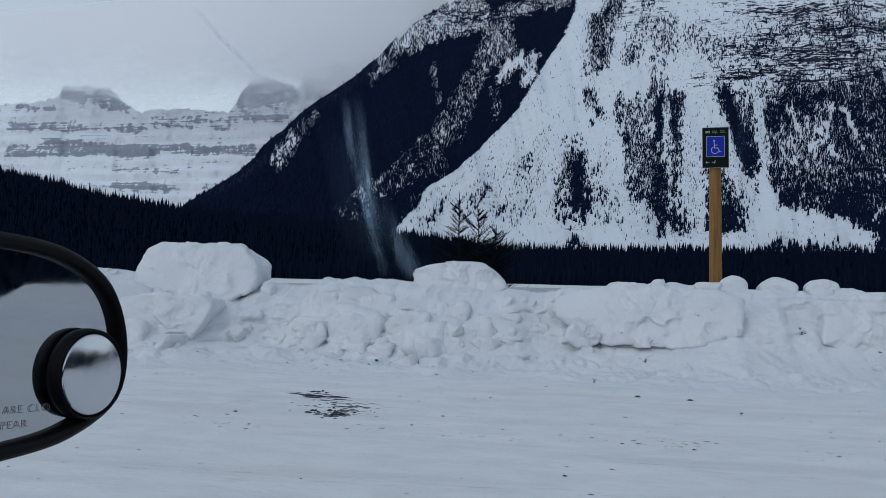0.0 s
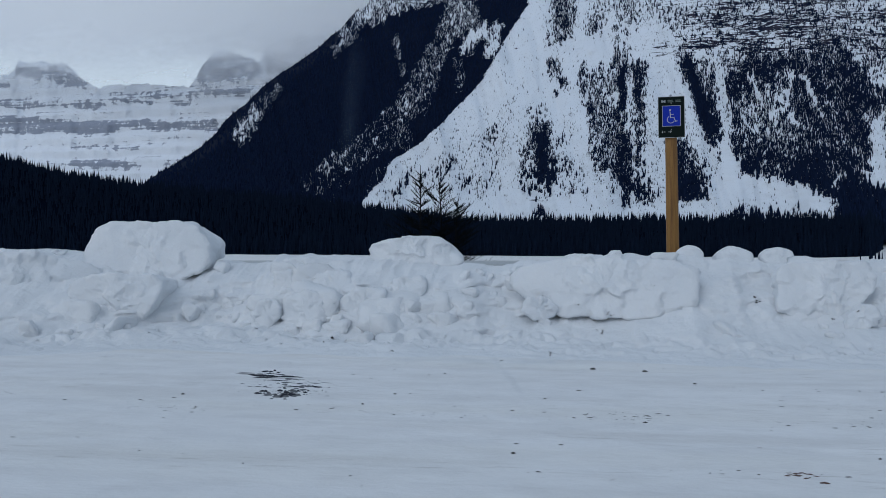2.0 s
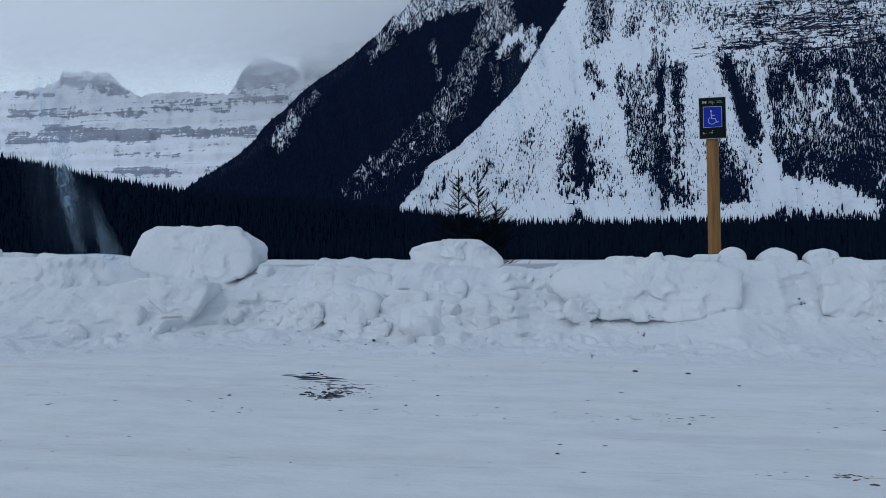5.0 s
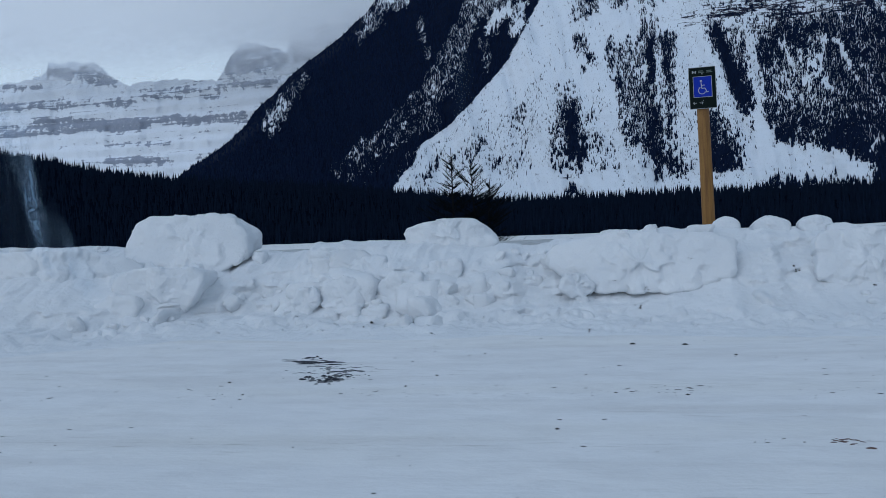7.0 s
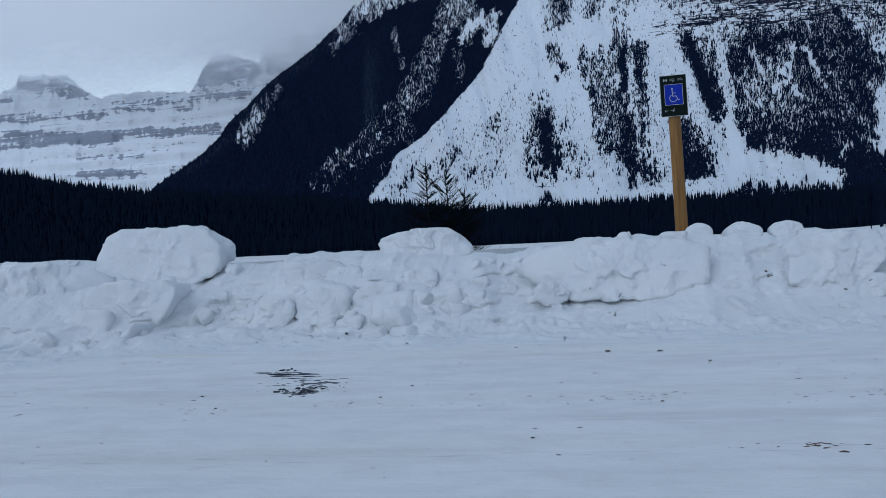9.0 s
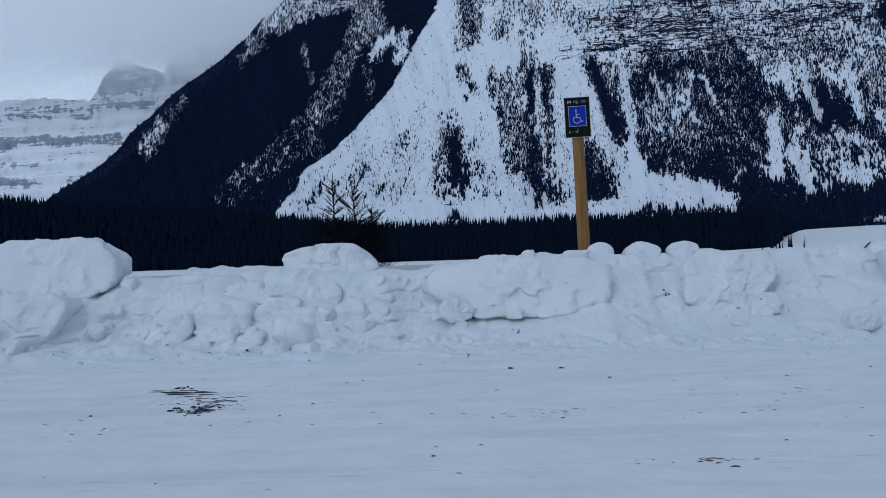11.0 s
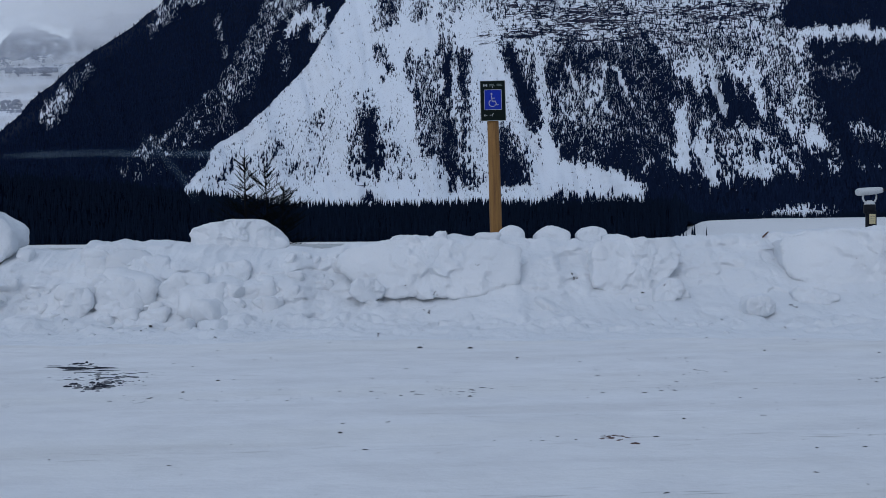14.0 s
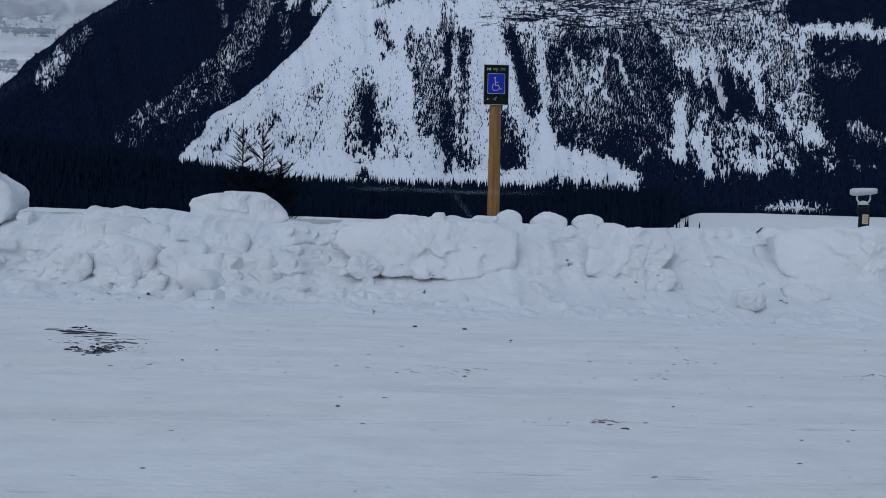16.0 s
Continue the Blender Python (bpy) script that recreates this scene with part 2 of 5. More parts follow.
CLOD = plain("dirty_ice", (0.020, 0.026, 0.042), 0.9, scale=18, spread=0.6, relief=0.6)
GREY_CLOD = plain("grey_slush", (0.20, 0.21, 0.225), 0.9, scale=14, spread=0.6, relief=0.6)
PEBBLE = plain("dark_grit", (0.050, 0.047, 0.046), 0.9, scale=12, spread=0.5)
LITTER = plain("brown_litter", (0.13, 0.065, 0.05), 0.9, scale=20, spread=0.5)
PRINT = plain("etched_print", (0.20, 0.20, 0.21), 0.6)


def mirror_material(name, rough, tint):
    mat, n, l, b = material(name, rough, 1.0)
    v = mapped(n, l, (1, 1, 1))
    b.inputs["Base Color"].default_value = (*tint, 1)
    l.new(ramp(n, l, grain(n, l, v, 60, 5), [(0.4, (rough, rough, rough)), (0.8, (rough * 3, rough * 3, rough * 3))]), b.inputs["Roughness"])
    return mat


MIRROR = mirror_material("dull_mirror_glass", 0.02, (0.50, 0.51, 0.53))
ROUND_MIRROR = mirror_material("round_mirror_glass", 0.10, (0.62, 0.63, 0.66))


def smear_material():
    """Dried wiper smear on a pane: a thin white film, thickest along its middle."""
    mat, n, l, b = material("dried_smear", 1.0)
    n.remove(b)
    at = n.new("ShaderNodeAttribute")
    at.attribute_name = "film"
    v = mapped(n, l, (150, 1, 5))
    fac = maths(n, l, "MULTIPLY", at.outputs["Fac"], ramp(n, l, grain(n, l, v, 1.0, 4), [(0.35, (0.25, 0.25, 0.25)), (0.7, WHITE)]))
    t, tr, mix = n.new("ShaderNodeBsdfTranslucent"), n.new("ShaderNodeBsdfTransparent"), n.new("ShaderNodeMixShader")
    t.inputs["Color"].default_value = (0.58, 0.80, 1.0, 1)
    l.new(fac, mix.inputs[0])
    l.new(tr.outputs[0], mix.inputs[1])
    l.new(t.outputs[0], mix.inputs[2])
    l.new(mix.outputs[0], n["Material Output"].inputs["Surface"])
    return mat


SMEAR = smear_material()
PANE = bpy.data.materials.new("clear_pane")
PANE.use_nodes = True
PANE.node_tree.nodes.remove(PANE.node_tree.nodes["Principled BSDF"])
pane_clear = PANE.node_tree.nodes.new("ShaderNodeBsdfTransparent")
pane_clear.inputs["Color"].default_value = (0.985, 0.99, 0.99, 1)
PANE.node_tree.links.new(pane_clear.outputs[0], PANE.node_tree.nodes["Material Output"].inputs["Surface"])


# ---- building helpers ----
def lattice(ix, iy, seed):
    h = (ix.astype(np.int64) * 374761393 + iy.astype(np.int64) * 668265263 + seed * 1442695041) & 0xFFFFFFFF
    h = ((h ^ (h >> 13)) * 1274126177) & 0xFFFFFFFF
    return ((h ^ (h >> 16)) & 0xFFFF) / 65535.0


def rough(x, y, seed=0):
    """Smooth lattice noise from 0 to 1 over arrays."""
    x, y = np.asarray(x, float), np.asarray(y, float)
    ix, iy = np.floor(x), np.floor(y)
    fx, fy = x - ix, y - iy
    fx, fy = fx * fx * (3 - 2 * fx), fy * fy * (3 - 2 * fy)
    a, b = lattice(ix, iy, seed), lattice(ix + 1, iy, seed)
    c, d = lattice(ix, iy + 1, seed), lattice(ix + 1, iy + 1, seed)
    return (a * (1 - fx) + b * fx) * (1 - fy) + (c * (1 - fx) + d * fx) * fy


def fractal(x, y, seed=0, octaves=4, gain=0.5):
    x, y = np.asarray(x, float), np.asarray(y, float)
    total, amp, norm = 0, 1.0, 0.0
    for k in range(octaves):
        total = total + amp * rough(x * 2 ** k, y * 2 ** k, seed + 17 * k)
        norm += amp
        amp *= gain
    return total / norm


def lumps(x, y, seed=0):
    """Distance to the nearest of scattered points, one a cell: round humps with creases between."""
    ix, iy = np.floor(x), np.floor(y)
    best = np.full(np.shape(x), 9.0)
    for dx in (-1, 0, 1):
        for dy in (-1, 0, 1):
            px = ix + dx + 0.15 + 0.7 * lattice(ix + dx, iy + dy, seed)
            py = iy + dy + 0.15 + 0.7 * lattice(ix + dx, iy + dy, seed + 5)
            best = np.minimum(best, np.hypot(px - x, py - y))
    return best


def chunks(x, y, seed=0, joint=0.22, crisp=24):
    """Broken pieces: each cell has a height and tilt of its own, -0.5 to 0.5, with sunken joints."""
    x = x + 0.35 * (rough(x * 2.1, y * 2.1, seed + 1) - 0.5)
    y = y + 0.35 * (rough(x * 2.3, y * 2.3, seed + 2) - 0.5)
    ix, iy = np.floor(x), np.floor(y)
    cells = []
    for dx in (-1, 0, 1):
        for dy in (-1, 0, 1):
            cx, cy = ix + dx, iy + dy
            ox, oy = cx + 0.1 + 0.8 * lattice(cx, cy, seed) - x, cy + 0.1 + 0.8 * lattice(cx, cy, seed + 5) - y
            cells.append((np.hypot(ox, oy), lattice(cx, cy, seed + 9) - 0.5 + 0.9 * ox * (lattice(cx, cy, seed + 11) - 0.5) + 0.9 * oy * (lattice(cx, cy, seed + 13) - 0.35)))
    best = np.minimum.reduce([d for d, _ in cells])
    weights = [np.exp(-(d - best) * crisp) for d, _ in cells]
    total = sum(weights)
    return sum(w * h for w, (_, h) in zip(weights, cells)) / total - joint * smooth01(total, 1.25, 2.0)


def smooth01(x, lo, hi):
    t = np.clip((np.asarray(x, float) - lo) / (hi - lo), 0, 1)
    return t * t * (3 - 2 * t)


def mesh_from(name, verts, faces, mat, smooth=False):
    """A mesh from arrays: verts (n, 3), faces (m, 3 or 4)."""
    me = bpy.data.meshes.new(name)
    verts, faces = np.asarray(verts, np.float32), np.asarray(faces, np.int32)
    m, k = faces.shape
    me.vertices.add(len(verts))
    me.vertices.foreach_set("co", verts.ravel())
    me.loops.add(m * k)
    me.loops.foreach_set("vertex_index", faces.ravel())
    me.polygons.add(m)
    me.polygons.foreach_set("loop_start", np.arange(0, m * k, k, dtype=np.int32))
    me.polygons.foreach_set("use_smooth", np.full(m, smooth, dtype=bool))
    me.update(calc_edges=True)
    me.materials.append(mat)
    return me


def grid_faces(rows, cols):
    i = np.arange(rows * cols).reshape(rows, cols)
    return np.stack([i[:-1, :-1], i[:-1, 1:], i[1:, 1:], i[1:, :-1]], -1).reshape(-1, 4)


def field(me, name, values):
    me.attributes.new(name, "FLOAT", "POINT").data.foreach_set("value", np.asarray(values, np.float32).ravel())


def part(name, bm, mat, parent=None, label="", smooth=False):
    """Links a bmesh as one mesh object, under a thing or a part if one is given."""
    me = bpy.data.meshes.new(name)
    bm.normal_update()
    bm.to_mesh(me)
    bm.free()
    me.materials.append(mat)
    if smooth:
        me.polygons.foreach_set("use_smooth", np.full(len(me.polygons), True))
    ob = new(name, me)
    ob.parent = parent
    return tagged(ob, label)


def box_bm(x0, x1, y0, y1, z0, z1, bevel=0.0, segments=2):
    bm = bmesh.new()
    bmesh.ops.create_cube(bm, size=1)
    for v in bm.verts:
        v.co = Vector((x0 + (v.co.x + 0.5) * (x1 - x0), y0 + (v.co.y + 0.5) * (y1 - y0), z0 + (v.co.z + 0.5) * (z1 - z0)))
    if bevel:
        bmesh.ops.bevel(bm, geom=bm.edges[:], offset=bevel, segments=segments, profile=0.5, affect="EDGES")
    return bm


def tube_into(bm, points, radii, sides=8, caps=True):
    """A tube along points into bm."""
    rings = []
    for i, p in enumerate(points):
        d = (Vector(points[min(i + 1, len(points) - 1)]) - Vector(points[max(i - 1, 0)])).normalized()
        u = d.orthogonal().normalized()
        if abs(d.z) < 0.99:
            u = d.cross(Vector((0, 0, 1))).normalized()
        w = d.cross(u)
        rings.append([bm.verts.new(Vector(p) + radii[i] * (math.cos(a) * u + math.sin(a) * w)) for a in (2 * math.pi * k / sides for k in range(sides))])
    for r0, r1 in zip(rings, rings[1:]):
        for k in range(sides):
            bm.faces.new((r0[k], r0[(k + 1) % sides], r1[(k + 1) % sides], r1[k]))
    if caps:
        bm.faces.new(rings[0][::-1])
        bm.faces.new(rings[-1])
    return bm


def prism_into(bm, outline, y0, y1):
    """A flat plate with the outline (x, z) from y0 (front) to y1."""
    f = [bm.verts.new((x, y0, z)) for x, z in outline]
    b = [bm.verts.new((x, y1, z)) for x, z in outline]
    bm.faces.new(f)
    bm.faces.new(b[::-1])
    n = len(outline)
    for i in range(n):
        bm.faces.new((f[i], b[i], b[(i + 1) % n], f[(i + 1) % n]))
    return bm


def thing(name, label, category, group="", at=(0, 0, 0)):
    ob = new(name)
    ob.location = at
    return tagged(ob, label, category, group)


# ---- the wide valley ----
# Far land is laid out in bearings: a and b are metres to the right and up at a distance of REACH along the valley's axis.
REACH, AXIS, EYE_AT = 1561.0, 7.695, (-0.125, 0.44, 1.256)
VALLEY = Matrix.Translation(EYE_AT) @ pose(0, 0, 0, 0, 0, -AXIS)


def placed(ob):
    ob.matrix_world = VALLEY
    return ob


def spot(a, b, d):
    k = d / REACH
    return np.stack([a * k, d + 0 * k, b * k], -1)


RIDGE_B = (-12, 106, 134, 170, 196, 222, 250, 282, 312, 356, 389, 423, 474, 560, 640)
RIDGE_A = (-1215, -1077, -1015, -947, -920, -893, -854, -815, -765, -691, -642, -617, -549, -440, -340)
SLIDE_B = (0, 61, 75, 95, 118, 137, 151, 168, 193, 232, 272, 316, 356, 400, 401, 445, 475, 640)
SLIDE_A = (-650, -606, -591, -567, -559, -543, -515, -487, -458, -417, -376, -350, -324, -294, -291, -274, -270, -215)


def ridge_at(b):
    return np.interp(b, RIDGE_B, RIDGE_A) + 7 * (fractal(b / 22.0, b * 0, 3) - 0.5) * 2


def face_depth(a, b):
    """How far off the mountain's face stands: it leans back and is fluted by gullies that run down it."""
    d = 2100 / (1 - b / REACH / 1.0)
    flute = fractal((a + 0.25 * b) / 70.0, b / 420.0, 11, 5, 0.55) - 0.5
    return d + 150 * flute + 10 * (fractal(a / 14.0, b / 9.0, 12, 3) - 0.5)


def soft_box(a, b, a0, a1, b0, b1, lean=0.0, edge=11.0):
    """1 inside a leaning rounded patch, 0 outside, with a soft rim."""
    a = a - lean * (b - (b0 + b1) / 2)
    ra, rb = np.abs(a - (a0 + a1) / 2) / ((a1 - a0) / 2 + edge), np.abs(b - (b0 + b1) / 2) / ((b1 - b0) / 2 + edge)
    p = 3.0 if a1 - a0 < 200 else 9.0
    r = (ra ** p + rb ** p) ** (1 / p)
    rim = 2 * edge / (min(a1 - a0, b1 - b0) / 2 + edge)
    return 1 - smooth01(r, 1 - min(rim, 0.95), 1.0)


# Stands and gaps in the woods: a and b of the upper end, a and b of the lower end, half widths there, cover
BROAD = [
    (129, 284, 163, 61, 125, 118, 0.92), (70, 270, 70, 216, 24, 24, 0.97), (228, 258, 267, 172, 45, 60, 0.93), (154, 160, 202, 71, 75, 60, 0.89),
    (379, 153, 379, 59, 150, 150, 0.88), (345, 230, 379, 162, 44, 70, 0.97), (379, 329, 471, 176, 76, 36, 0.69), (26, 379, 427, 353, 32, 45, 0.46),
    (-73, 386, 46, 310, 30, 40, 0.36), (272, 296, 389, 280, 40, 28, 0.76), (466, 371, 667, 353, 50, 60, 0.99), (601, 282, 611, 57, 125, 105, 0.995),
    (94, 200, 129, 165, 50, 30, 0.74), (169, 396, 179, 360, 24, 20, 0.8),
]
SLIDE_STANDS = [
    (-238, 424, -232, 361, 15, 17, 0.94), (-244, 364, -248, 342, 14, 7, 0.7), (-211, 414, -211, 367, 8, 6, 0.6), (-163, 403, -167, 370, 18, 15, 0.55),
    (-169, 370, -167, 354, 15, 12, 0.88), (-118, 412, -115, 359, 20, 20, 0.66), (-131, 340, -126, 316, 14, 12, 0.6),
    (-257, 298, -254, 278, 5, 5, 0.75), (-244, 294, -226, 262, 9, 6, 0.85), (-242, 252, -242, 246, 2.5, 2, 0.9), (-194, 281, -179, 204, 8, 9, 0.88),
    (-162, 276, -155, 124, 20, 25, 0.74), (-198, 261, -163, 177, 5, 5, 0.85), (-150, 147, -117, 77, 26, 12, 0.76),
]
FAN_STANDS = [
    (-277, 210, -268, 170, 20, 22, 0.5), (-268, 178, -266, 85, 17, 17, 0.985), (-294, 155, -291, 72, 12, 9, 0.72), (-268, 85, -269, 36, 14, 8, 0.72),
    (-244, 128, -249, 90, 5, 6, 0.95), (-326, 221, -357, 143, 14, 22, 0.24), (-387, 207, -423, 127, 18, 24, 0.15),
    (-311, 196, -325, 75, 14, 12, 0.15), (-434, 126, -457, 110, 9, 7, 0.55), (-464, 174, -508, 121, 10, 10, 0.14), (-511, 112, -544, 66, 6, 5, 0.5),
    (-233, 160, -224, 98, 6, 10, 0.34), (-378, 103, -383, 66, 12, 10, 0.28), (-357, 181, -365, 149, 14, 10, 0.42),
]
POST_STANDS = [
    (-128, 304, -124, 203, 15, 13, 0.97), (-126, 203, -115, 108, 13, 10, 0.93), (-116, 108, -116, 59, 9, 4, 0.85), (-98, 285, -97, 193, 13, 10, 0.94),
    (-97, 193, -95, 123, 8, 7, 0.82), (-93, 83, -90, 62, 10, 6, 0.82), (-109, 276, -117, 180, 2, 2, 0.12), (-76, 232, -69, 108, 9, 9, 0.24),
    (-18, 294, 27, 159, 15, 18, 0.985), (-31, 145, -26, 62, 14, 15, 0.96), (-13, 122, -4, 58, 12, 16, 0.85), (30, 159, 39, 113, 5, 3, 0.82),
    (10, 107, 12, 59, 6, 4, 0.6), (-17, 192, -3, 145, 4, 5, 0.25),
]
POCKETS = [
    (43, 139, 59, 57, 5, 42, 0.02), (79, 75, 197, 46, 22, 14, 0.03), (-6, 44, 217, 40, 9, 8, 0.06), (33, 277, 51, 144, 5, 6, 0.2),
    (85, 257, 99, 209, 3, 3, 0.2), (147, 264, 144, 213, 3, 3, 0.2), (164, 254, 193, 189, 3, 3, 0.3), (277, 175, 281, 83, 8, 15, 0.04),
    (303, 122, 330, 76, 10, 15, 0.06), (322, 65, 340, 55, 10, 8, 0.12), (369, 102, 374, 58, 28, 26, 0.45), (393, 82, 427, 60, 16, 18, 0.14),
    (379, 141, 406, 127, 12, 12, 0.2), (-358, 53, -166, 47, 14, 12, 0.02),
]
DARK_RIGHT = [
    (325, 242, 351, 175, 5, 3, 0.06), (361, 236, 369, 202, 3, 2, 0.15), (396, 250, 416, 170, 8, 4, 0.1), (267, 252, 272, 235, 3, 2, 0.2),
    (291, 247, 306, 227, 16, 6, 0.12), (490, 140, 512, 112, 20, 13, 0.14), (466, 147, 481, 132, 14, 12, 0.35), (524, 104, 539, 63, 16, 12, 0.7),
    (447, 85, 461, 63, 18, 14, 0.6), (320, 153, 349, 118, 22, 20, 0.8), (422, 103, 461, 93, 26, 18, 0.5), (418, 216, 437, 186, 9, 8, 0.9),
    (267, 174, 242, 105, 18, 22, 0.9), (261, 105, 253, 60, 12, 14, 0.8),
]
FAR_RIGHT = [
    (454, 332, 564, 326, 20, 18, 1.0), (485, 378, 553, 373, 26, 24, 0.985), (581, 364, 629, 307, 24, 28, 0.97), (600, 397, 642, 375, 8, 8, 0.5),
    (641, 371, 672, 343, 9, 7, 0.8), (677, 334, 687, 256, 24, 24, 0.98), (490, 302, 557, 305, 6, 10, 0.1), (557, 305, 660, 289, 8, 6, 0.15),
    (514, 249, 558, 233, 20, 22, 0.93), (509, 185, 509, 156, 14, 14, 0.9), (572, 139, 635, 109, 9, 5, 0.6), (635, 106, 693, 75, 4, 5, 0.7),
    (565, 82, 611, 72, 6, 5, 0.75), (672, 254, 683, 240, 7, 6, 0.3),
]
SCREE = [
    (-410, 404, -436, 373, 34, 24, 0.9), (-436, 373, -469, 313, 20, 20, 0.88), (-473, 313, -496, 253, 22, 30, 0.88),
    (-496, 253, -545, 204, 30, 24, 0.88), (-545, 209, -594, 164, 30, 24, 0.9), (-594, 164, -649, 122, 24, 26, 0.9),
    (-649, 122, -717, 86, 32, 20, 0.85), (-717, 86, -671, 89, 18, 40, 0.84), (-375, 358, -399, 350, 7, 6, 0.1), (-404, 346, -412, 332, 4, 4, 0.3),
    (-418, 300, -417, 270, 8, 8, 0.9), (-782, 276, -827, 236, 5, 15, 0.9), (-832, 228, -864, 191, 17, 15, 0.6), (-566, 113, -585, 73, 10, 16, 0.9),
]
SHOULDER = [
    (-616, 407, -450, 468, 12, 40, 0.72), (-548, 412, -436, 434, 4, 5, 0.7), (-417, 437, -405, 380, 26, 24, 0.82), (-406, 455, -292, 464, 14, 5, 0.8),
    (-307, 445, -347, 381, 18, 24, 0.99), (-292, 446, -283, 410, 9, 14, 0.97), (-375, 366, -397, 344, 8, 6, 0.14), (-350, 360, -360, 326, 8, 6, 0.35),
    (-202, 455, -231, 402, 20, 17, 0.95), (-231, 402, -228, 348, 13, 16, 0.92), (-147, 450, -153, 406, 9, 10, 0.6),
    (-167, 400, -176, 357, 20, 22, 0.45), (-176, 368, -173, 354, 12, 12, 0.85), (-128, 338, -121, 308, 14, 12, 0.6),
]
SHOULDER_LOW = [
    (-662, 347, -622, 372, 5, 5, 0.85), (-604, 410, -647, 375, 6, 6, 0.82), (-601, 396, -572, 397, 6, 5, 0.75), (-538, 355, -536, 324, 4, 4, 0.85),
    (-528, 309, -527, 294, 4, 3, 0.8), (-561, 199, -520, 168, 28, 18, 0.92),
]


# bare ledges between the snow
LEDGES = [
    (-58, 384, -2, 369, 6, 10, 0.8), (14, 351, 130, 337, 6, 5, 0.85), (130, 325, 218, 308, 4, 3, 0.75), (75, 299, 132, 296, 3, 5, 0.8),
    (26, 317, 55, 307, 5, 4, 0.7), (233, 322, 291, 313, 5, 4, 0.75), (-24, 314, 26, 309, 7, 4, 0.65), (272, 294, 301, 289, 3, 2, 0.7),
    (359, 335, 427, 354, 4, 4, 0.7),
]
LOW_WOOD_A = (200, 237, 291, 340, 427, 534, 693, 1500)
LOW_WOOD_B = (32, 50, 49, 45, 52, 61, 69, 95)


def stroke_mask(a, b, row, edge):
    a0, b0, a1, b1, w0, w1, _ = row
    edge = min(edge, 1.2 * max(w0, w1))
    da, db = a1 - a0, b1 - b0
    long = math.hypot(da, db)
    t = ((a - a0) * da + (b - b0) * db) / (long * long)
    off = np.abs((a - a0) * db - (b - b0) * da) / long
    w = np.maximum(w0 + (w1 - w0) * np.clip(t, 0, 1), 0)
    past = np.maximum(np.maximum(-t, t - 1), 0) * long
    return (1 - smooth01(off, np.maximum(w - edge, 0.3 * w), w + 0.8 * edge)) * (1 - smooth01(past, 0, 2.0 * edge))


def apex(a, b):
    """Bearing along the fall lines, which spread from high on the mountain."""
    return (a + 100) / (650 + 300 * smooth01(a, -150, 150) - b) * 640


def evened(x, spread):
    """Turns piled-up noise into even values from 0 to 1."""
    return 1 / (1 + np.exp(-(x - 0.5) / spread * 1.7))


def clumps(a, b):
    """Streaks and clumps of the woods, evenly spread from 0 to 1; trees stand where it is below the cover."""
    q = apex(a, b)
    s = 0.20 * fractal(q / 5.0, b / 38.0, 31, 3) + 0.20 * fractal(q / 15.0, b / 40.0, 33, 3) + 0.60 * fractal(a / 3.1, b / 4.2, 32, 2)
    return evened(s, 0.098)


def cover(a, b):
    """Share of the face that trees hide, 0 to 1."""
    wa = a + 15 * (fractal(a / 5.0, b / 12.0, 21, 3) - 0.5) + 8 * (fractal(a / 34.0, b / 50.0, 27) - 0.5)
    wb = b + 30 * (fractal(a / 4.0, b / 22.0, 22, 3) - 0.5) + 8 * (fractal(a / 30.0, b / 40.0, 28) - 0.5)
    fan = smooth01(fractal(apex(a, b) / 14.0, b / 48.0, 23, 4, 0.6), 0.42, 0.70) * (1 - smooth01(b, 190, 250)) * smooth01(b, 36, 70)
    c = 0.05 + 0.27 * fan + 0.05 * smooth01(a, -160, -60)
    for zone, edge in ((BROAD, 26), (SLIDE_STANDS, 11), (FAN_STANDS, 11), (POST_STANDS, 10), (DARK_RIGHT, 9), (POCKETS, 10), (FAR_RIGHT, 9), (SHOULDER[8:], 10)):
        for row in zone:
            m = stroke_mask(wa, wb, row, edge)
            c = c * (1 - m) + row[6] * m
    c = c + 0.24 * (fractal(apex(a, b) / 8.0, b / 42.0, 29, 4, 0.6) - 0.5) * smooth01(c, 0.25, 0.5) * (1 - smooth01(c, 0.90, 0.97))
    c = c + 0.50 * (fractal(a / 9.0, b / 11.0, 25, 3, 0.6) - 0.5) * smooth01(c, 0.22, 0.45) * (1 - smooth01(c, 0.92, 0.97))
    # lower wood that climbs to the right
    line = np.interp(a, LOW_WOOD_A, LOW_WOOD_B)
    m = (1 - smooth01(wb, line - 4, line + 4)) * smooth01(wa, 205, 235) * (1 - soft_box(wa, b, 400, 552, -40, 10) * 0.93)
    c = c * (1 - m) + m
    # the wooded shoulder beside the slide, with a strip of open scree
    edge = np.interp(b, SLIDE_B, SLIDE_A) + 6 * (fractal(b / 10.0, a * 0, 24) - 0.5)
    left = 1 - smooth01(a, edge - 2.0, edge + 2.0)
    dark = 1.0 + 0 * a
    for row in SCREE + SHOULDER[:8] + SHOULDER_LOW:
        m = stroke_mask(wa, wb, row, 9)
        dark = dark * (1 - m) + row[6] * m
    dark = dark + 0.45 * (fractal(a / 8.0, b / 9.0, 30, 3, 0.6) - 0.5) * (1 - smooth01(dark, 0.92, 0.97))
    return np.clip(c * (1 - left) + dark * left, 0, 1)


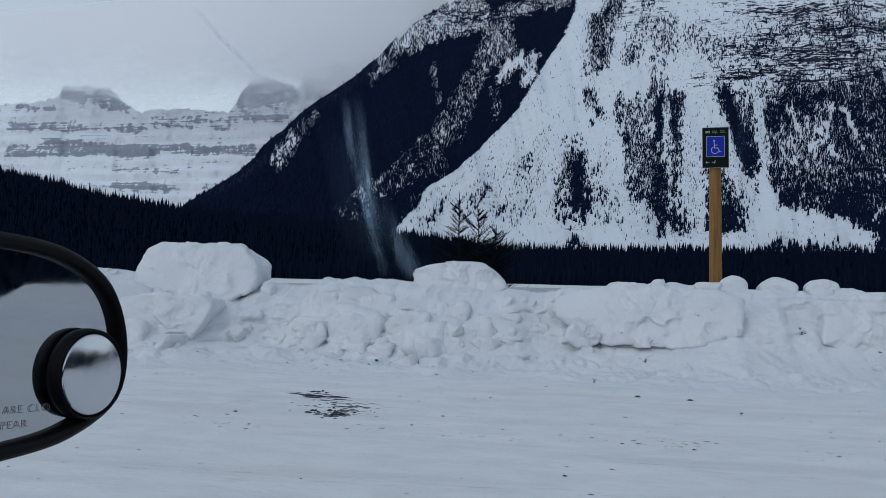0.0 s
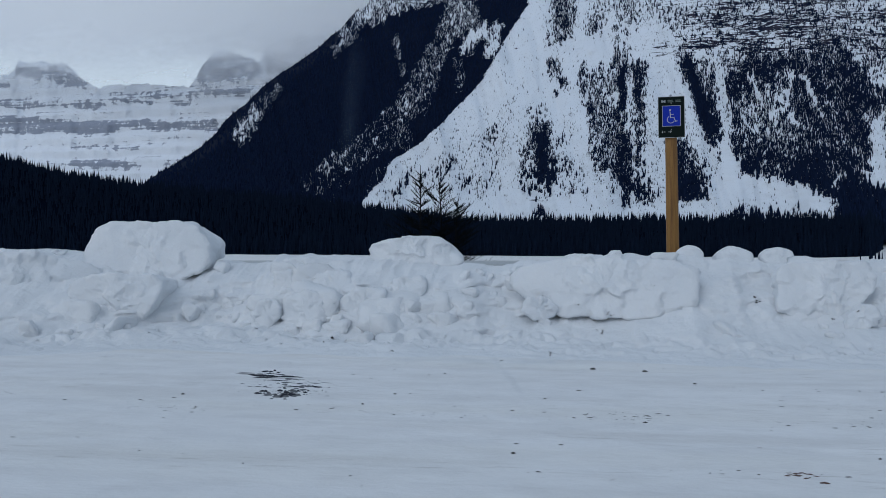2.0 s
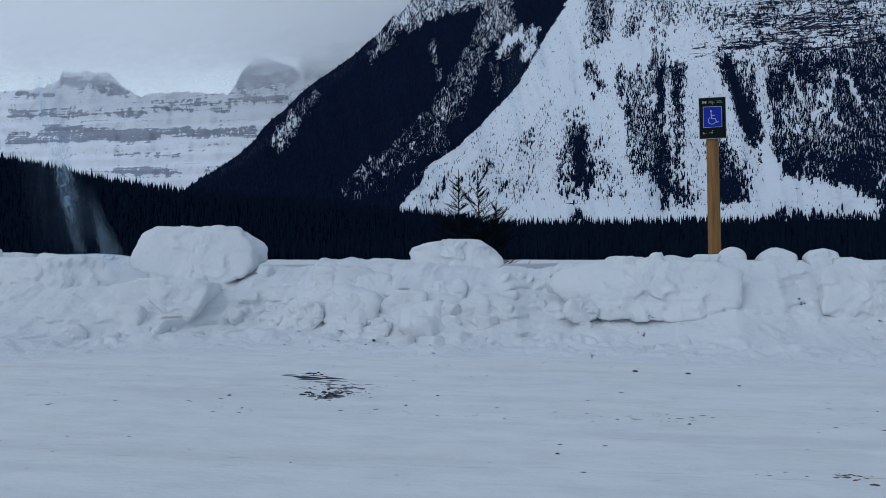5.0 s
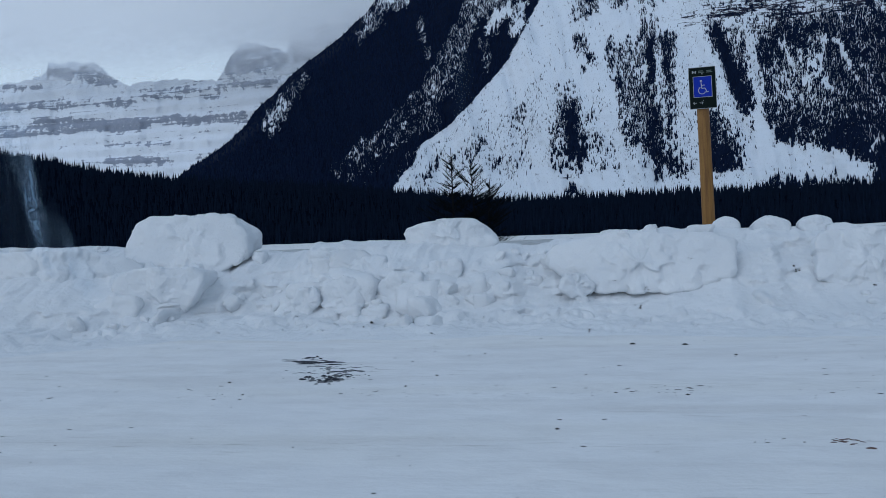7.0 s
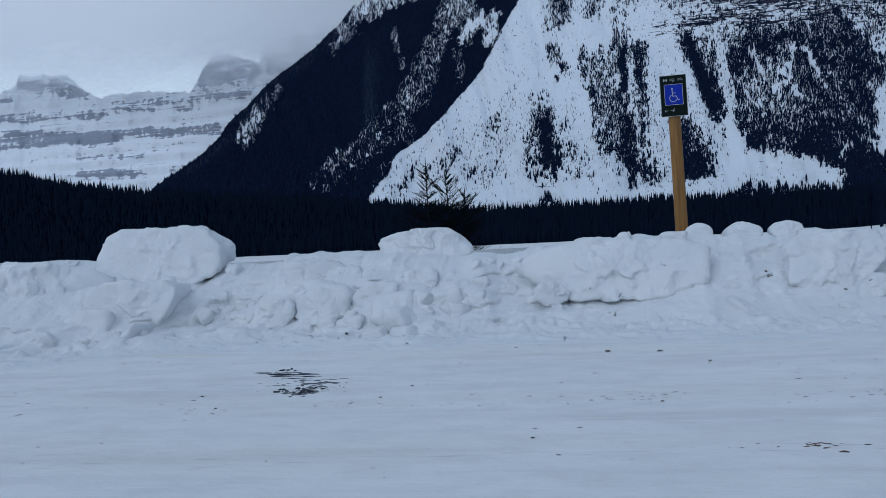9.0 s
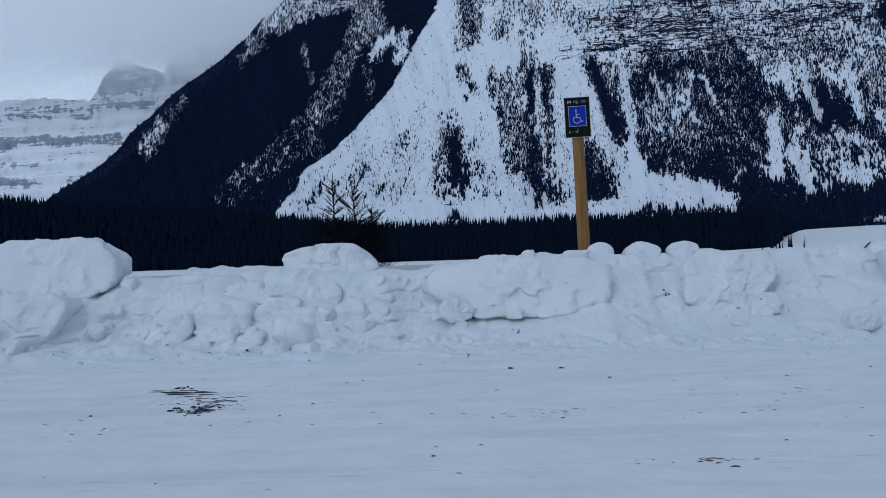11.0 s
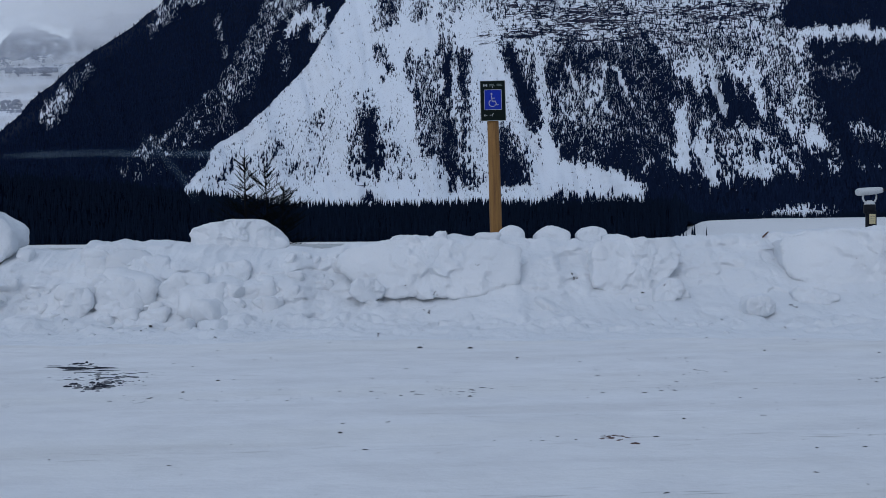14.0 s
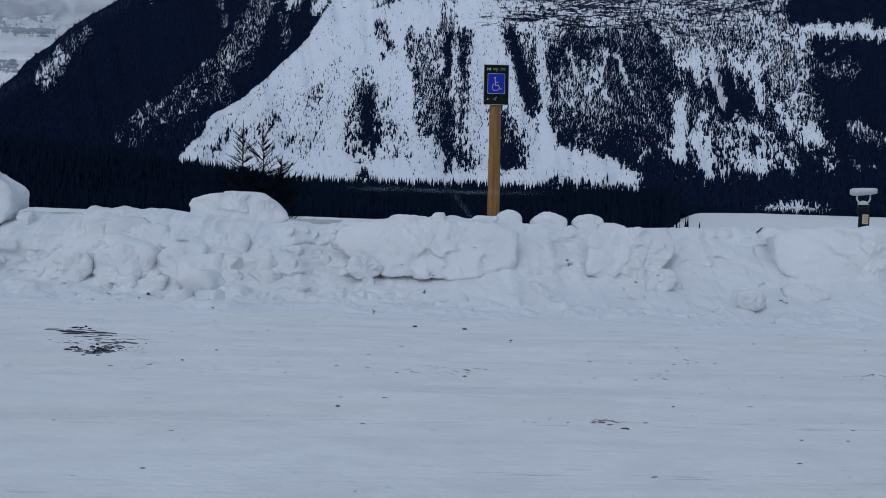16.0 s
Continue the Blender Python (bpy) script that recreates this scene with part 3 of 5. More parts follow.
def conifers(name, base, height, mat, tiers=2, sides=5, slim=0.17, seed=0):
    """Many spruces in one mesh: stacked ragged skirts, each tree turned and sized by itself."""
    rng = np.random.default_rng(seed)
    tv, tf = [], []
    for t in range(tiers):
        z0 = 0.04 + 0.80 * t / tiers
        z1 = min(1.0, z0 + 1.25 / tiers if t < tiers - 1 else 1.0)
        r = 1.0 * (1 - t / tiers) ** 0.85
        k = len(tv)
        tv.append((0, 0, z1))
        for s in range(sides):
            ang = 2 * math.pi * (s + 0.37 * t) / sides
            rr = r * (1.0 if s % 2 == 0 else 0.72)
            tv.append((rr * math.cos(ang), rr * math.sin(ang), z0 - (0.03 if s % 2 == 0 else -0.02)))
        tf += [(k, k + 1 + s, k + 1 + (s + 1) % sides) for s in range(sides)]
    tv, tf = np.array(tv), np.array(tf)
    n = len(base)
    ang = rng.uniform(0, 6.283, n)
    w = height * slim * rng.uniform(0.75, 1.25, n)
    c, s = np.cos(ang) * w, np.sin(ang) * w
    out = np.empty((n, len(tv), 3))
    lean = rng.normal(0, 0.025, (n, 2))
    out[..., 0] = tv[:, 0] * c[:, None] - tv[:, 1] * s[:, None] + base[:, 0:1] + lean[:, 0:1] * tv[:, 2] * height[:, None]
    out[..., 1] = tv[:, 0] * s[:, None] + tv[:, 1] * c[:, None] + base[:, 1:2] + lean[:, 1:2] * tv[:, 2] * height[:, None]
    out[..., 2] = tv[:, 2] * height[:, None] + base[:, 2:3]
    faces = (tf[None] + (np.arange(n) * len(tv))[:, None, None]).reshape(-1, 3)
    return new(name, mesh_from(name, out.reshape(-1, 3), faces, mat))


def main_mountain():
    rows, cols, back = 230, 900, 6
    b = np.linspace(-12, 610, rows)[:, None]
    s = np.linspace(0, 1, cols)[None, :]
    left = ridge_at(b)
    a = left + (1500 - left) * s
    b = b + 0 * a
    d = face_depth(a, b)
    d += 160 * (1 - smooth01(a - left, 0, 60)) ** 2
    p = spot(a, b, d)
    # the far side of the ridge falls away behind it
    behind = np.stack([p[:, 0] + np.array((-18.0, 60.0, -34.0)) * k + np.array((0, 0, -6.0)) * k * k for k in range(back, 0, -1)], 1)
    p = np.concatenate([behind, p], 1)
    aa, bb = np.concatenate([np.repeat(a[:, :1], back, 1), a], 1), np.concatenate([np.repeat(b[:, :1], back, 1), b], 1)
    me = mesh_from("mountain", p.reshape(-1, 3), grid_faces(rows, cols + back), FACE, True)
    edge = np.interp(bb, SLIDE_B, SLIDE_A)
    ra = aa + 60 * (fractal(aa / 40.0, bb / 30.0, 36) - 0.5) + 26 * (fractal(aa / 9.0, bb / 12.0, 37) - 0.5)
    rb = bb + 60 * (fractal(aa / 45.0, bb / 30.0, 38) - 0.5) + 30 * (fractal(aa / 8.0, bb / 16.0, 39) - 0.5)
    rock = 0.56 * soft_box(ra, rb, -110, 520, 285, 490, 0.0, 40)
    rock = np.maximum(rock, 0.40 * soft_box(ra, rb, -230, -95, 380, 560, 0.0, 25))
    rock = np.maximum(rock, 0.55 * smooth01(bb + 0.2 * (aa + 500), 385, 440) * (aa < edge))
    rock = np.maximum(rock, 0.42 * soft_box(ra, rb, -100, 900, 460, 640, 0.0, 30))
    for row in LEDGES:
        rock = np.maximum(rock, (0.52 + 0.28 * row[6]) * stroke_mask(aa + 0.3 * (ra - aa), bb + 0.15 * (rb - bb), row, 6))
    field(me, "rock", rock)
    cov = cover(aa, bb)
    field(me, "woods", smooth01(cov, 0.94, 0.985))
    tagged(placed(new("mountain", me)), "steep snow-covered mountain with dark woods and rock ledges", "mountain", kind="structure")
    # woods on the face
    rng = np.random.default_rng(4)
    step = 1.8
    ga, gb = np.meshgrid(np.arange(-1230, 900, step), np.arange(-10, 520, step * 1.15))
    ga = ga + rng.uniform(-step / 2, step / 2, ga.shape)
    gb = gb + rng.uniform(-step / 2, step / 2, gb.shape)
    ga, gb = ga.ravel(), gb.ravel()
    keep = ga > ridge_at(gb) + 1
    ga, gb = ga[keep], gb[keep]
    c = cover(ga, gb)
    loose = np.where(c < 0.3, 0.75, 0.27)
    own = (1 - loose) * clumps(ga, gb) + loose * rng.uniform(0, 1, len(ga))
    own = evened(own, np.where(c < 0.3, 0.25, 0.23))
    pick = own < np.where(c > 0.97, 0.55, np.interp(c, (0, 0.3, 0.5, 0.66, 0.8, 0.9), (0.035, 0.26, 0.46, 0.62, 0.80, 0.95)))
    ga, gb, c = ga[pick], gb[pick], c[pick]
    d = face_depth(ga, gb)
    d += 160 * (1 - smooth01(ga - ridge_at(gb), 0, 60)) ** 2
    base = spot(ga, gb, d)
    tall = 5.0 + 8 * rng.uniform(0, 1, len(ga)) ** 2.2 + 3.0 * smooth01(c, 0.75, 0.97)
    tall = np.where(c < 0.3, 2.8 + 6 * rng.uniform(0, 1, len(ga)) ** 2.5, tall)
    tall = tall * (1 + 0.6 * (1 - smooth01(gb, 30, 150)) * (c > 0.2) * rng.uniform(0.4, 1.2, len(ga)))
    base[:, 2] -= 1.0
    woods = placed(conifers("mountain_woods", base, tall, HAZED_SPRUCE, 2, 5, 0.23, 5))
    tagged(woods, "dark spruce woods scattered down the snowy slope", "woods", kind="stuff")


# cliff bands between the snow shelves: both ends, half heights there, how bare
CLIFFS = [
    (-1386, 344, -1220, 312, 14, 10, 0.08), (-1305, 340, -1221, 303, 12, 7, 0.08), (-1518, 319, -1415, 318, 7, 6, 0.05),
    (-1529, 280, -1181, 262, 11, 9, 0.035), (-1440, 232, -1149, 217, 18, 14, 0.09), (-1534, 225, -1441, 222, 14, 14, 0.045),
    (-1146, 220, -916, 211, 11, 12, 0.07), (-1258, 178, -1090, 173, 3, 3, 0.04), (-1253, 146, -1100, 133, 10, 8, 0.07),
    (-1152, 285, -964, 272, 5, 6, 0.03), (-1160, 272, -972, 259, 3, 3, 0.03), (-951, 279, -843, 276, 12, 10, 0.03),
    (-955, 319, -828, 329, 24, 30, 0.075), (-803, 332, -730, 341, 28, 30, 0.075),
]


def glacier_mountain():
    tops_a = (-1640, -1525, -1448, -1401, -1391, -1325, -1266, -1240, -1211, -1183, -1165, -1089, -976, -968, -952, -914, -882, -821, -801, -770, -716, -656, -560, -400)
    tops_b = (330, 330, 331, 343, 363, 359, 351, 328, 307, 297, 302, 302, 291, 299, 323, 363, 353, 334, 363, 372, 377, 403, 430, 440)
    cols, rows = 330, 130
    a = np.linspace(-1620, -400, cols)[None, :]
    top = np.interp(a, tops_a, tops_b) + 9 * (fractal(a / 9.0, a * 0, 41, 4) - 0.5)
    s = np.linspace(0, 1, rows)[:, None]
    b = 20 + (top - 20) * s
    a = a + 0 * b
    wob = b + 10 * (fractal(a / 90.0, b / 60.0, 42) - 0.5)
    shelf = 26.0
    saw = (wob / shelf) % 1.0
    d = 3130 + 0.62 * b + 26 * smooth01(saw, 0.55, 1.0) - 26 * saw + 60 * (fractal(a / 60.0, b / 140.0, 43, 3) - 0.5) + 8 * (fractal(a / 7.0, b / 10.0, 44, 3) - 0.5)
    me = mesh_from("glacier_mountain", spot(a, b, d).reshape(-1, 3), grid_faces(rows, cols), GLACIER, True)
    ra = a + 30 * (fractal(a / 22.0, b / 9.0, 45) - 0.5)
    rb = b + 14 * (fractal(a / 30.0, b / 14.0, 46) - 0.5) + 7 * (fractal(a / 7.0, b / 7.0, 47) - 0.5)
    rock = -0.105 + 0 * a
    for row in CLIFFS:
        m = stroke_mask(ra, rb, row, 6)
        rock = rock * (1 - m) + row[6] * m
    field(me, "rock", rock)
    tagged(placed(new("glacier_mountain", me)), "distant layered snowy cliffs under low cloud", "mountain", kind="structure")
    # cloud that hangs across its tops
    cols, rows = 60, 30
    a = np.linspace(-1640, -330, cols)[None, :] + np.zeros((rows, 1))
    b = np.linspace(245, 540, rows)[:, None] + 0 * a
    me = mesh_from("low_cloud", np.stack([a, np.full_like(a, REACH), b], -1).reshape(-1, 3), grid_faces(rows, cols), MIST, True)
    ob = new("low_cloud", me)
    ob.matrix_world = VALLEY @ Matrix.Diagonal((3060 / REACH, 3060 / REACH, 3060 / REACH, 1))
    tagged(ob, "pale low cloud hanging over the far peaks", "cloud", kind="structure")


LAKE = -12.0
CREST_A = (-1750, -1538, -1446, -1356, -1269, -1171, -1102, -1034, -904, -720, -603, -492, -385, 345)
CREST_B = (236, 195, 177, 159, 140, 123, 115, 109, 94, 79, 62, 50, 36, 36)


def shore_depth(a):
    wig = 14 * (fractal(a / 30.0, a * 0, 51) - 0.5)
    return np.interp(a, (-1750, 200, 272, 283, 296, 318, 420, 900), (470, 480, 512, 640, 900, 1560, 1950, 2080)) + wig


def lowland_height(a, d):
    crest = np.interp(a, CREST_A, CREST_B) * 760 / REACH + EYE_AT[2] - 12.0
    near = np.minimum(shore_depth(a), 700)
    z = LAKE + (crest - LAKE) * smooth01(d, near, 760)
    z = np.where(d > 760, crest - (d - 760) * 0.012, z)
    flat = smooth01(a, 260, 308)
    return z * (1 - flat) + (LAKE + 0.4 - 4.0 * smooth01(a, 330, 400)) * flat - EYE_AT[2]


def lowland():
    cols, rows = 240, 60
    a = np.linspace(-1750, 900, cols)[None, :]
    s = np.linspace(0, 1, rows)[:, None] ** 1.6
    d = shore_depth(a) - 6 + (2200 - shore_depth(a)) * s
    a = a + 0 * d
    z = lowland_height(a, d)
    p = np.stack([a * d / REACH, d, z], -1)
    p[0, :, 2] -= 2.0
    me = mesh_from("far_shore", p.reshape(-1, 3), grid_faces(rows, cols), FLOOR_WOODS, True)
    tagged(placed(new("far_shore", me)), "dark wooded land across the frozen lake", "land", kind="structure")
    rng = np.random.default_rng(6)
    # rows of the far bank's wood
    d = rng.uniform(478, 880, 22000)
    x = rng.uniform(-1.1, 0.22, len(d)) * d
    a = x / d * REACH
    keep = (d > shore_depth(a) + 2) & (a > -1740)
    a, d = a[keep], d[keep]
    base = np.stack([a * d / REACH, d, lowland_height(a, d) - 0.4], -1)
    tall = (4.5 + 8.0 * rng.uniform(0, 1, len(a)) ** 3.0) * (0.75 + 0.5 * fractal(a / 14.0, d / 20.0, 52))
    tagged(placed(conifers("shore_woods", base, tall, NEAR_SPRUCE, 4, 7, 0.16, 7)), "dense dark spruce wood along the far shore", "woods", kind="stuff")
    # the shore that bends away to the right
    a = rng.uniform(264, 880, 9200)
    d = shore_depth(a) + np.abs(rng.normal(0, 1, len(a))) * 160 + 4
    keep = (d < 2140) & (rng.uniform(0, 1, len(a)) < np.interp(a, (264, 314, 340, 410, 540, 575, 640), (1, 1, 0.9, 0.45, 0.4, 0.8, 1)))
    a, d = a[keep], d[keep]
    base = np.stack([a * d / REACH, d, np.maximum(lowland_height(a, d), LAKE - EYE_AT[2]) - 0.4], -1)
    tall = 4 + 13 * rng.uniform(0, 1, len(a)) ** 1.6
    tagged(placed(conifers("bay_woods", base, tall, NEAR_SPRUCE, 3, 6, 0.15, 8)), "thin dark spruces along the bay of the lake", "woods", kind="stuff")
    # young trees on the slope below the lot, whose tips just clear the bank
    x, y = rng.uniform(18.7, 20.6, 16), rng.uniform(58, 62, 16)
    base = np.stack([x, y, ground_height(x, y) - 0.2], -1)
    tip = 0.25 + 0.30 * (x - 18.9) + rng.uniform(-0.45, 0.20, 16)
    tagged(conifers("slope_saplings", base, tip - base[:, 2], NEAR_SPRUCE, 16, 7, 0.20, 10), "tips of thin young spruces below the lot", "trees", kind="stuff")
    # woods beside and behind the lot, which only the car's mirror shows
    ang = rng.uniform(radians(42), radians(200), 5200)
    rad = rng.uniform(120, 230, len(ang))
    base = np.stack([rad * np.sin(ang), rad * np.cos(ang), 0 * rad], -1)
    base[:, 2] = ground_height(base[:, 0], base[:, 1]) - 0.3
    tall = rng.uniform(18, 28, len(base))
    tagged(conifers("roadside_woods", base, tall, NEAR_SPRUCE, 4, 7, 0.15, 9), "tall dark spruce wood behind the parking lot", "woods", kind="stuff")


# ---- ground ----
FOOT_X = (-16, -8, -7.04, -6.1, -5.04, -3.3, -1.4, 0.0, 1.2, 2.6, 4.4, 5.8, 9, 30)
FOOT_Y = (8.9, 9.0, 9.25, 9.9, 10.5, 10.5, 10.5, 10.35, 9.95, 10.3, 9.8, 9.4, 9.2, 9.0)
TOP_X = (-16, -8.9, -7.45, -6.7, -6.3, -5.8, -5.1, -4.8, -4.64, -4.15, -4.06, -3.35, -2.88, -1.6, -1.0, -0.1, 1.06, 2.66, 3.2, 3.58, 3.9, 5.0, 5.4, 6.9, 9, 30)
TOP_Z = (1.0, 1.07, 1.03, 1.0, 0.95, 0.86, 0.78, 0.92, 0.85, 0.86, 0.97, 0.98, 0.93, 0.88, 0.88, 1.0, 0.99, 0.91, 0.93, 0.93, 0.94, 0.98, 1.01, 1.03, 1.05, 1.05)


# each broken slab of the bank: its outline (x, z), where its front stands, its depth, how far it leans back
SLABS = []
SLABS.append(([(-6.56, 1.00), (-6.52, 1.16), (-6.42, 1.31), (-6.33, 1.41), (-6.08, 1.44), (-5.25, 1.39), (-5.05, 1.35), (-4.98, 1.26), (-4.91, 1.13), (-4.87, 0.98), (-4.91, 0.84), (-5.10, 0.74), (-5.60, 0.68), (-6.00, 0.66), (-6.50, 0.80)], 11.3, 1, 5))
SLABS.append(([(-6.26, 0.57), (-6.14, 0.72), (-5.87, 0.78), (-5.26, 0.79), (-5.15, 0.73), (-5.11, 0.58), (-5.17, 0.49), (-5.36, 0.39), (-5.46, 0.29), (-5.60, 0.18), (-5.84, 0.09), (-6.22, 0.08), (-6.31, 0.20)], 10.4, 0.85, 6))
SLABS.append(([(-8.57, 1.03), (-7.98, 1.04), (-7.49, 1.04), (-7.17, 0.98), (-6.96, 1.02), (-6.76, 1.04), (-6.62, 0.99), (-6.54, 0.95), (-6.16, 0.88), (-6.16, 0.61), (-6.41, 0.40), (-7.06, 0.30), (-7.55, 0.26), (-8.04, 0.24), (-8.63, 0.25)], 10.37, 0.9, 12))
SLABS.append(([(-3.68, 0.40), (-3.60, 0.51), (-3.40, 0.59), (-3.11, 0.53), (-3.01, 0.39), (-3.11, 0.28), (-3.17, 0.19), (-3.42, 0.11), (-3.53, 0.14), (-3.66, 0.24)], 10.69, 0.6, 8))
SLABS.append(([(-3.00, 0.42), (-2.82, 0.56), (-2.54, 0.66), (-2.40, 0.55), (-2.39, 0.36), (-2.45, 0.26), (-2.56, 0.18), (-2.77, 0.12), (-2.92, 0.16), (-2.97, 0.31)], 10.72, 0.65, 6))
SLABS.append(([(-2.46, 0.60), (-2.26, 0.72), (-2.02, 0.76), (-1.94, 0.59), (-1.97, 0.47), (-2.24, 0.41), (-2.29, 0.33), (-2.42, 0.30)], 10.93, 0.6, 14))
SLABS.append(([(-4.01, 0.39), (-3.90, 0.47), (-3.76, 0.46), (-3.68, 0.34), (-3.73, 0.22), (-3.85, 0.11), (-4.03, 0.16)], 10.68, 0.5, 10))
SLABS.append(([(-4.01, 0.81), (-3.93, 0.90), (-3.86, 0.94), (-3.76, 0.87), (-3.59, 0.89), (-3.28, 0.96), (-3.21, 0.93), (-3.16, 0.87), (-3.14, 0.76), (-3.45, 0.66), (-3.91, 0.69)], 11.36, 0.6, 20))
SLABS.append(([(-3.49, 0.67), (-3.16, 0.82), (-2.96, 0.79), (-2.86, 0.63), (-3.07, 0.46), (-3.47, 0.50)], 11.08, 0.6, 22))
SLABS.append(([(-2.89, 0.93), (-2.89, 1.04), (-2.82, 1.12), (-2.62, 1.18), (-2.31, 1.22), (-1.97, 1.24), (-1.92, 1.21), (-1.82, 1.10), (-1.68, 1.01), (-1.63, 0.87), (-1.95, 0.83), (-2.56, 0.87)], 11.8, 0.8, 6))
SLABS.append(([(-0.94, 0.73), (-0.76, 0.88), (-0.46, 0.94), (-0.10, 0.99), (0.13, 0.99), (0.64, 0.97), (1.02, 0.95), (1.26, 0.89), (1.33, 0.71), (1.27, 0.57), (1.16, 0.44), (1.04, 0.37), (0.68, 0.33), (0.30, 0.29), (-0.03, 0.32), (-0.28, 0.41), (-0.40, 0.53), (-0.67, 0.55), (-0.86, 0.62)], 10.92, 0.9, 14))
SLABS.append(([(-0.76, 0.37), (-0.67, 0.51), (-0.44, 0.54), (-0.36, 0.44), (-0.34, 0.30), (-0.61, 0.24)], 10.74, 0.5, 12))
SLABS.append(([(2.18, 0.80), (2.27, 0.90), (2.64, 0.94), (3.19, 0.95), (3.28, 0.88), (3.30, 0.73), (3.25, 0.62), (3.07, 0.51), (2.98, 0.38), (2.81, 0.29), (2.64, 0.27), (2.30, 0.31), (2.19, 0.41)], 11.02, 0.9, 4))
SLABS.append(([(2.87, 0.32), (3.03, 0.48), (3.17, 0.47), (3.23, 0.34), (3.04, 0.20), (2.84, 0.20)], 10.72, 0.5, 12))
SLABS.append(([(4.53, 0.93), (4.75, 0.99), (5.39, 1.01), (6.24, 1.02), (6.92, 1.00), (6.92, 0.34), (5.75, 0.34), (5.07, 0.34), (4.82, 0.37), (4.62, 0.44), (4.55, 0.60), (4.58, 0.74)], 10.72, 1, 7))
SLABS.append(([(4.44, 0.30), (4.53, 0.38), (4.73, 0.34), (4.96, 0.29), (4.89, 0.18), (4.49, 0.20)], 10.36, 0.5, 15))
SLABS.append(([(3.70, 0.15), (3.74, 0.27), (3.87, 0.32), (4.00, 0.27), (4.07, 0.19), (4.01, 0.10), (3.74, 0.08)], 10.05, 0.42, 4))
SLABS.append(([(1.10, 0.95), (1.16, 1.08), (1.27, 1.15), (1.42, 1.12), (1.50, 1.03), (1.52, 0.92), (1.30, 0.88)], 11.85, 0.42, 4))
SLABS.append(([(1.55, 0.94), (1.68, 1.06), (1.87, 1.14), (2.06, 1.08), (2.15, 0.98), (2.10, 0.86), (1.68, 0.88)], 11.9, 0.45, 4))
SLABS.append(([(2.11, 0.97), (2.23, 1.10), (2.40, 1.14), (2.53, 1.10), (2.61, 1.00), (2.66, 0.88), (2.49, 0.77), (2.19, 0.80)], 11.8, 0.48, 4))
SLABS.append(([(6.58, 1.15), (7.07, 1.19), (7.72, 1.21), (7.90, 0.67), (7.24, 0.60), (6.67, 0.75)], 11.2, 0.8, 15))
# dirt in the face: x, z, size, how many
DIRT = [
    (-3.66, 0.35, 0.012, 1), (-2.89, 0.07, 0.018, 2), (-0.1, 0.44, 0.014, 3), (0.26, 0.34, 0.012, 9), (0.16, 0.14, 0.010, 7), (-0.39, 0.03, 0.012, 3), (0.5, 0.68, 0.010, 1),
    (1.42, 0.38, 0.010, 3), (1.97, 0.5, 0.016, 6), (2.79, 0.3, 0.016, 2), (3.16, 0.64, 0.010, 1), (5.33, 0.68, 0.016, 1), (3.27, 0.73, 0.012, 2), (3.02, 0.4, 0.012, 3),
    (4.34, 0.16, 0.012, 4), (0.78, 0.67, 0.012, 3), (-7.89, 0.72, 0.010, 1), (-7.72, 0.72, 0.012, 1), (-7.88, 0.39, 0.014, 3), (-3.58, 0.37, 0.010, 1), (-2.82, 0.1, 0.014, 2), (-1.92, 1.02, 0.012, 4),
]


def ground_height(x, y):
    ruts = 0.012 * (fractal(x * 0.35, y * 3.2, 61, 4) - 0.5) + 0.014 * (fractal(x * 2.2, y * 4.0, 62, 4) - 0.5)
    ruts = ruts * smooth01(y, -40, 0) * (1 - smooth01(y, 12, 16))
    fall = LAKE * smooth01(y, 18.5, 75)
    return ruts + fall


def ground():
    xs = np.concatenate([-np.geomspace(3600, 9.2, 46), np.arange(-9.1, 10.4, 0.075), np.geomspace(10.5, 3600, 46)])
    ys = np.concatenate([-np.geomspace(1500, 1.2, 26), np.arange(-1, 3, 0.4), np.arange(3, 11.6, 0.06), np.arange(11.8, 20, 0.4), np.arange(20, 80, 3.0), np.geomspace(82, 3900, 60)])
    x, y = np.meshgrid(xs, ys)
    me = mesh_from("ground", np.stack([x, y, ground_height(x, y)], -1).reshape(-1, 3), grid_faces(*x.shape), LOT, True)
    tagged(new("ground", me), "packed snowy parking lot sloping to a frozen lake", "ground", kind="structure")


def bank_foot(x):
    return np.interp(x, FOOT_X, FOOT_Y) - 0.1 + 0.5 * (fractal(x * 0.9, x * 0 + 3.1, 71, 4, 0.6) - 0.5)


def bank_crest(x):
    return np.interp(x, TOP_X, TOP_Z) + 0.14 * (fractal(x * 2.6, x * 0, 84, 5, 0.65) - 0.5)


